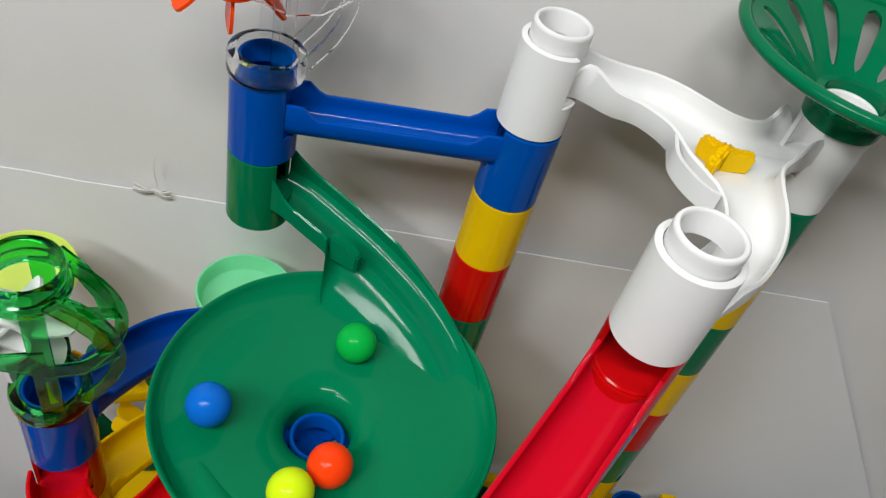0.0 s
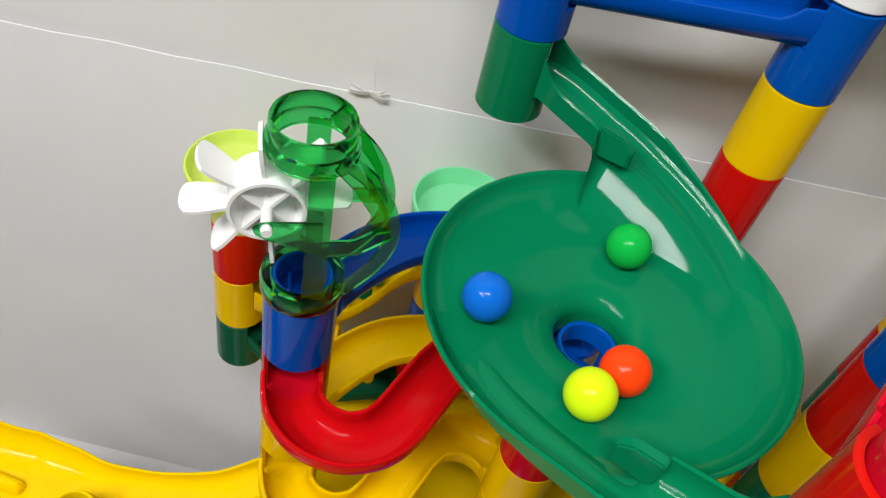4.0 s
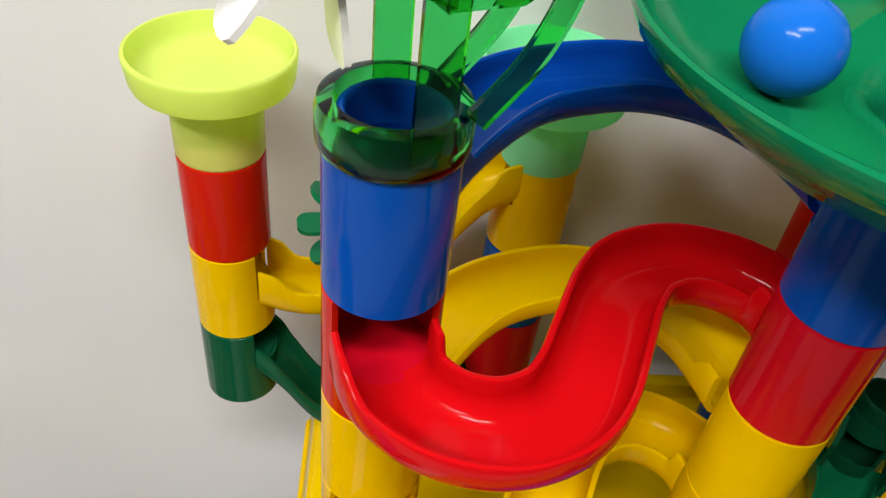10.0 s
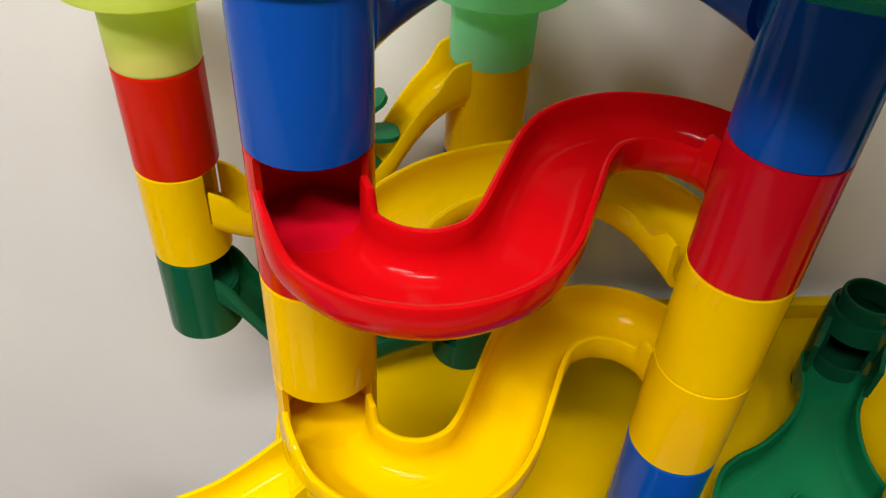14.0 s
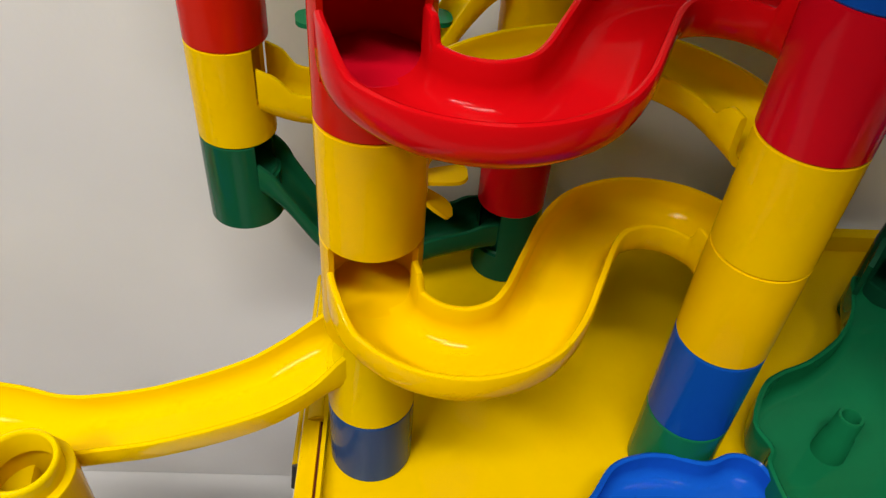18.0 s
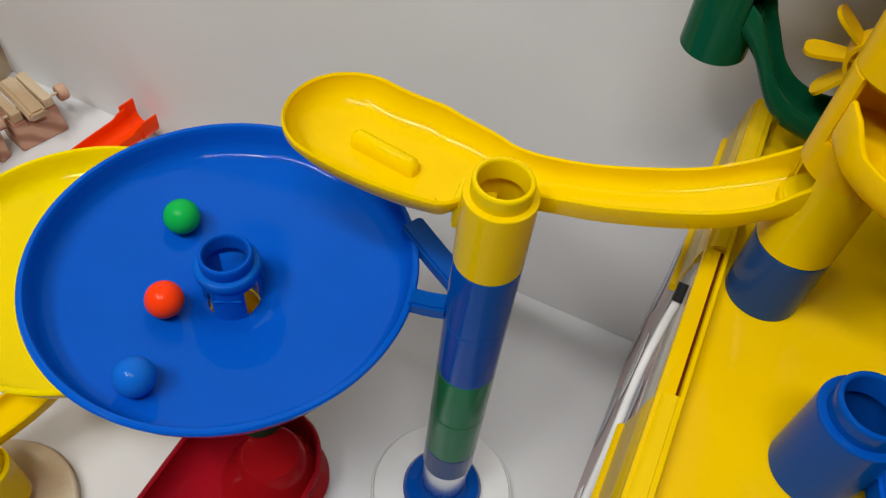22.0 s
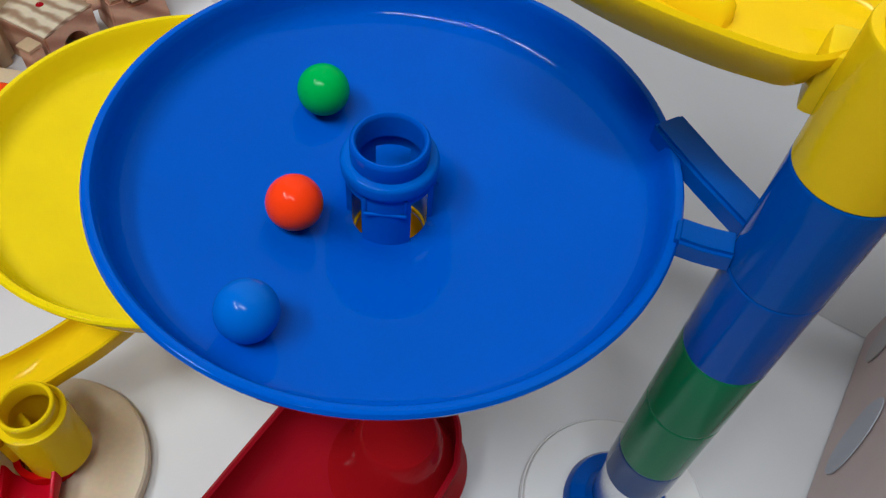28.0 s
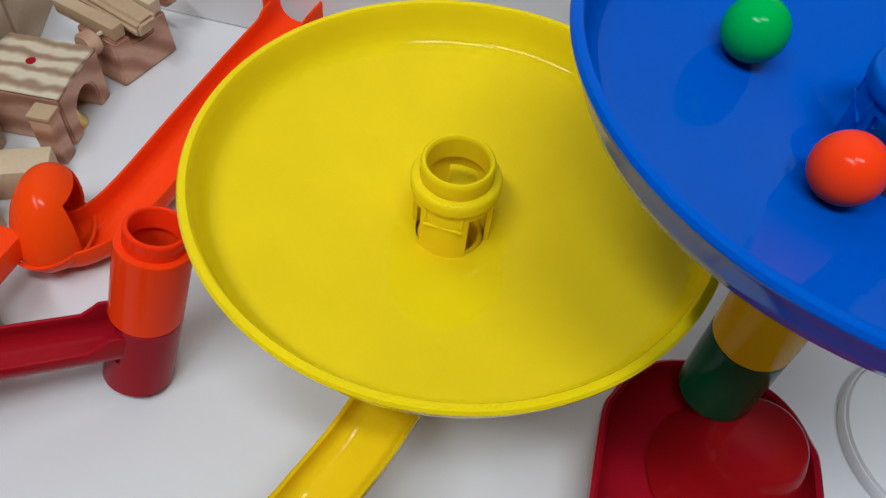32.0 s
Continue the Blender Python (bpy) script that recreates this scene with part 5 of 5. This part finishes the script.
end_path = [Vector(p) for p in local([(-0.6985, 0.554, 0.0285), (-0.6950, 0.563, 0.0295), (-0.6915, 0.572, 0.0300)])]
part("end_cup", gutter(end_path, 0.0212, 0.026, 0.0, (False, False), None, 0.0026, 0.012), PL["orange"], scoop)

# ---- wooden blocks ----
def arch_outline(w, h, ow, oh, gable=0.0):
    pts = [(-w / 2, 0), (-ow / 2, 0)]
    pts += [(-ow / 2 * math.cos(a), oh - ow / 2 + ow / 2 * math.sin(a)) for a in (math.pi * k / 12 for k in range(13))]
    pts += [(ow / 2, 0), (w / 2, 0), (w / 2, h)]
    if gable:
        pts += [(0, h + gable)]
    return pts + [(-w / 2, h)]


def block(name, label, m, bm, mat=None, group="wooden blocks"):
    ob = link(name, bm, mat or PINE)
    ob.matrix_world = m
    return tagged(ob, label, "wooden block", group)


def frame_at(x, y, z, face):
    """Local -y looks along the angle face; local x runs to its right."""
    return pose(x, y, z, 0, 0, face + 90)


house = thing("wooden_house", frame_at(-0.8625, 0.4690, 0, -5), "pine block with an arch, ridged grain and a red dot", "wooden block", "wooden blocks")
part("arch_body", extrude(arch_outline(0.058, 0.044, 0.030, 0.031, 0.003), 0.066, 0.0014), PINE_PINK, house)
part("roof_board", extrude([(-0.0292, 0.0442), (0.0292, 0.0442), (0.0292, 0.0455), (0.0, 0.0490), (-0.0292, 0.0455)], 0.0665, 0.0004), PINE_END, house)
part("red_dot", lathe([(0.0, 0.0480), (0.0036, 0.0480), (0.0036, 0.0492), (0.0, 0.0492)], 16, False), PL["dark_red"], house)
post_block = thing("wooden_post", frame_at(-0.8385, 0.4250, 0, -5), "slim pine post leaning against a pine block", "wooden block", "wooden blocks")
part("post", box(0.014, 0.016, 0.041, 0.002, (0, 0, 0.0205)), PINE_PINK, post_block)
part("cap", box(0.015, 0.017, 0.004, 0.0015, (0, 0, 0.043)), PINE, post_block)
side_post = thing("wooden_post", frame_at(-0.8915, 0.4270, 0, -5), "slim pine post leaning against a pine block", "wooden block", "wooden blocks")
part("post", box(0.014, 0.020, 0.046, 0.003, (0, 0, 0.023)), PINE, side_post)
wagon = thing("wooden_wagon", frame_at(-0.8245, 0.5385, 0, -26), "pine block carrying a small log cart", "wooden block", "wooden blocks")
part("cart_body", extrude([(-0.028, 0.0), (0.030, 0.0), (0.026, 0.040), (0.012, 0.040), (0.010, 0.030), (-0.010, 0.030), (-0.012, 0.040), (-0.026, 0.040)], 0.040, 0.0014), PINE_PINK, wagon)
for x in (-0.0185, 0.0195):
    part("side_rail", box(0.0115, 0.062, 0.012, 0.0022, (x, 0.012, 0.0465)), PINE, wagon)
log = extrude([(-0.0105, -0.006), (0.0105, -0.006), (0.0115, 0.002), (0.008, 0.007), (-0.008, 0.007), (-0.0115, 0.002)], 0.068, 0.0025)
bmesh.ops.rotate(log, cent=(0, 0, 0), matrix=Matrix.Rotation(radians(6), 3, "X"), verts=log.verts)
bmesh.ops.translate(log, vec=(0.001, 0.004, 0.048), verts=log.verts)
part("log", log, PINE, wagon)
part("axle", rod([(-0.040, -0.006, 0.044), (0.044, -0.006, 0.044)], 0.0016, 8), PLY, wagon)
for x in (-0.037, 0.041):
    knob = lathe([(0.0, -0.0055), (0.0085, -0.0055), (0.0098, -0.004), (0.0098, 0.004), (0.0085, 0.0055), (0.0, 0.0055)], 24, False)
    bmesh.ops.rotate(knob, cent=(0, 0, 0), matrix=Matrix.Rotation(radians(90), 3, "Y"), verts=knob.verts)
    bmesh.ops.translate(knob, vec=(x, -0.006, 0.042), verts=knob.verts)
    part("wheel_knob", knob, PINE_PINK, wagon)
for x, y, face, size in ((-0.9345, 0.5750, 9, (0.120, 0.050, 0.068)), (-0.9165, 0.4550, 9, (0.118, 0.050, 0.074)), (-0.9965, 0.5170, 9, (0.16, 0.05, 0.070))):
    block("wooden_beam", "long pine beam block with visible grain", frame_at(x, y, 0, face), box(*size, 0.0016, (0, 0, size[2] / 2)), PINE)
for x, y, z, h, face in ((-0.9385, 0.5170, 0.0742, 0.056, 9), (-0.9415, 0.4170, 0.0742, 0.040, 9), (-0.9985, 0.5270, 0.0702, 0.070, 9)):
    block("wooden_arch", "pine arch block standing on a beam", frame_at(x, y, z, face), extrude(arch_outline(0.062, h, 0.034, h * 0.78), 0.030, 0.0014), PINE)
for x, y in ((-0.9245, 0.559), (-0.9325, 0.579)):
    block("wooden_stick", "short upright pine stick on a beam", frame_at(x, y, 0.0682, 9), box(0.012, 0.014, 0.05, 0.002, (0, 0, 0.025)), PINE)
for bx, by, bz in ((-0.9345, 0.5170, 0.0745), (-0.8445, 0.4590, 0.0005)):
    bell = thing("brass_bell", pose(bx, by, bz), "small shiny brass bell under a wooden arch", "bell")
    part("bell_body", lathe([(0.0, 0.020), (0.004, 0.020), (0.007, 0.016), (0.009, 0.006), (0.012, 0.001), (0.0125, 0.0), (0.011, 0.0), (0.008, 0.006), (0.005, 0.016), (0.0, 0.018)], 24, False), BRASS, bell)
    part("hanger", rod([(0, 0, 0.019), (0, 0, 0.024)], 0.0012, 8), BRASS, bell)
groove = thing("groove_block", frame_at(-0.8915, 0.3690, 0, 12), "pine block with a round groove across its top", "wooden block", "wooden blocks")
part("body", extrude([(-0.034, 0), (0.034, 0), (0.034, 0.050)] + [(0.019 * math.cos(a), 0.050 - 0.019 * math.sin(a)) for a in (math.pi * k / 10 for k in range(11))] + [(-0.034, 0.050)], 0.060, 0.0016), PINE_PINK, groove)
knob = rod([(0.036, 0.010, 0.036), (0.046, 0.010, 0.036)], 0.009, 20)
part("peg", knob, PINE, groove)
for x, y, z, face, w in ((-0.8485, 0.3950, 0, 15, (0.024, 0.040, 0.026)), (-0.8665, 0.3370, 0, 8, (0.040, 0.040, 0.040))):
    block("wooden_block", "small plain pine block on the floor", frame_at(x, y, z, face), box(*w, 0.002, (0, 0, w[2] / 2)), PINE)

# ---- balls ----
BALLS = [(-0.0638, -0.007, "blue", "blue"), (0.0154, 0.042, "green", "green"), (-0.0187, -0.0549, "lime", "lime yellow"), (0.0012, -0.0380, "orange", "orange")]


def bowl_z(r):
    """Height of the funnel's inside at a radius."""
    for (r0, z0), (r1, z1) in zip(prof[3:12], prof[4:12]):
        if r0 <= r <= r1:
            return z0 + (z1 - z0) * (r - r0) / (r1 - r0)
    return prof[11][1]


def ball(x, y, z, colour, label):
    bm = bmesh.new()
    bmesh.ops.create_uvsphere(bm, u_segments=32, v_segments=20, radius=0.0122)
    ob = link("ball", bm, PL[colour])
    ob.location = (x, y, z)
    return tagged(ob, label, "ball", "marble run balls")


def dish_z(base, r):
    return base - 0.0360 + 0.0138 * (r - 0.040) / 0.068 + 0.0122


for x, y, colour, word in BALLS:
    ball(F[0] + OFF.x + x, F[1] + OFF.y + y, Z1 + HE + bowl_z(math.hypot(x, y)) + 0.0124, "ball_" + colour, "%s plastic ball in the green funnel" % word)
for x, y, colour in ((-0.0507, 0.0323, "green"), (-0.0297, -0.0301, "orange"), (-0.0139, -0.0887, "blue")):
    ball(K[0] + x, K[1] + y, dish_z(KZ, math.hypot(x, y)) + 0.001, "ball_" + colour, "%s plastic ball on the blue dish" % colour)
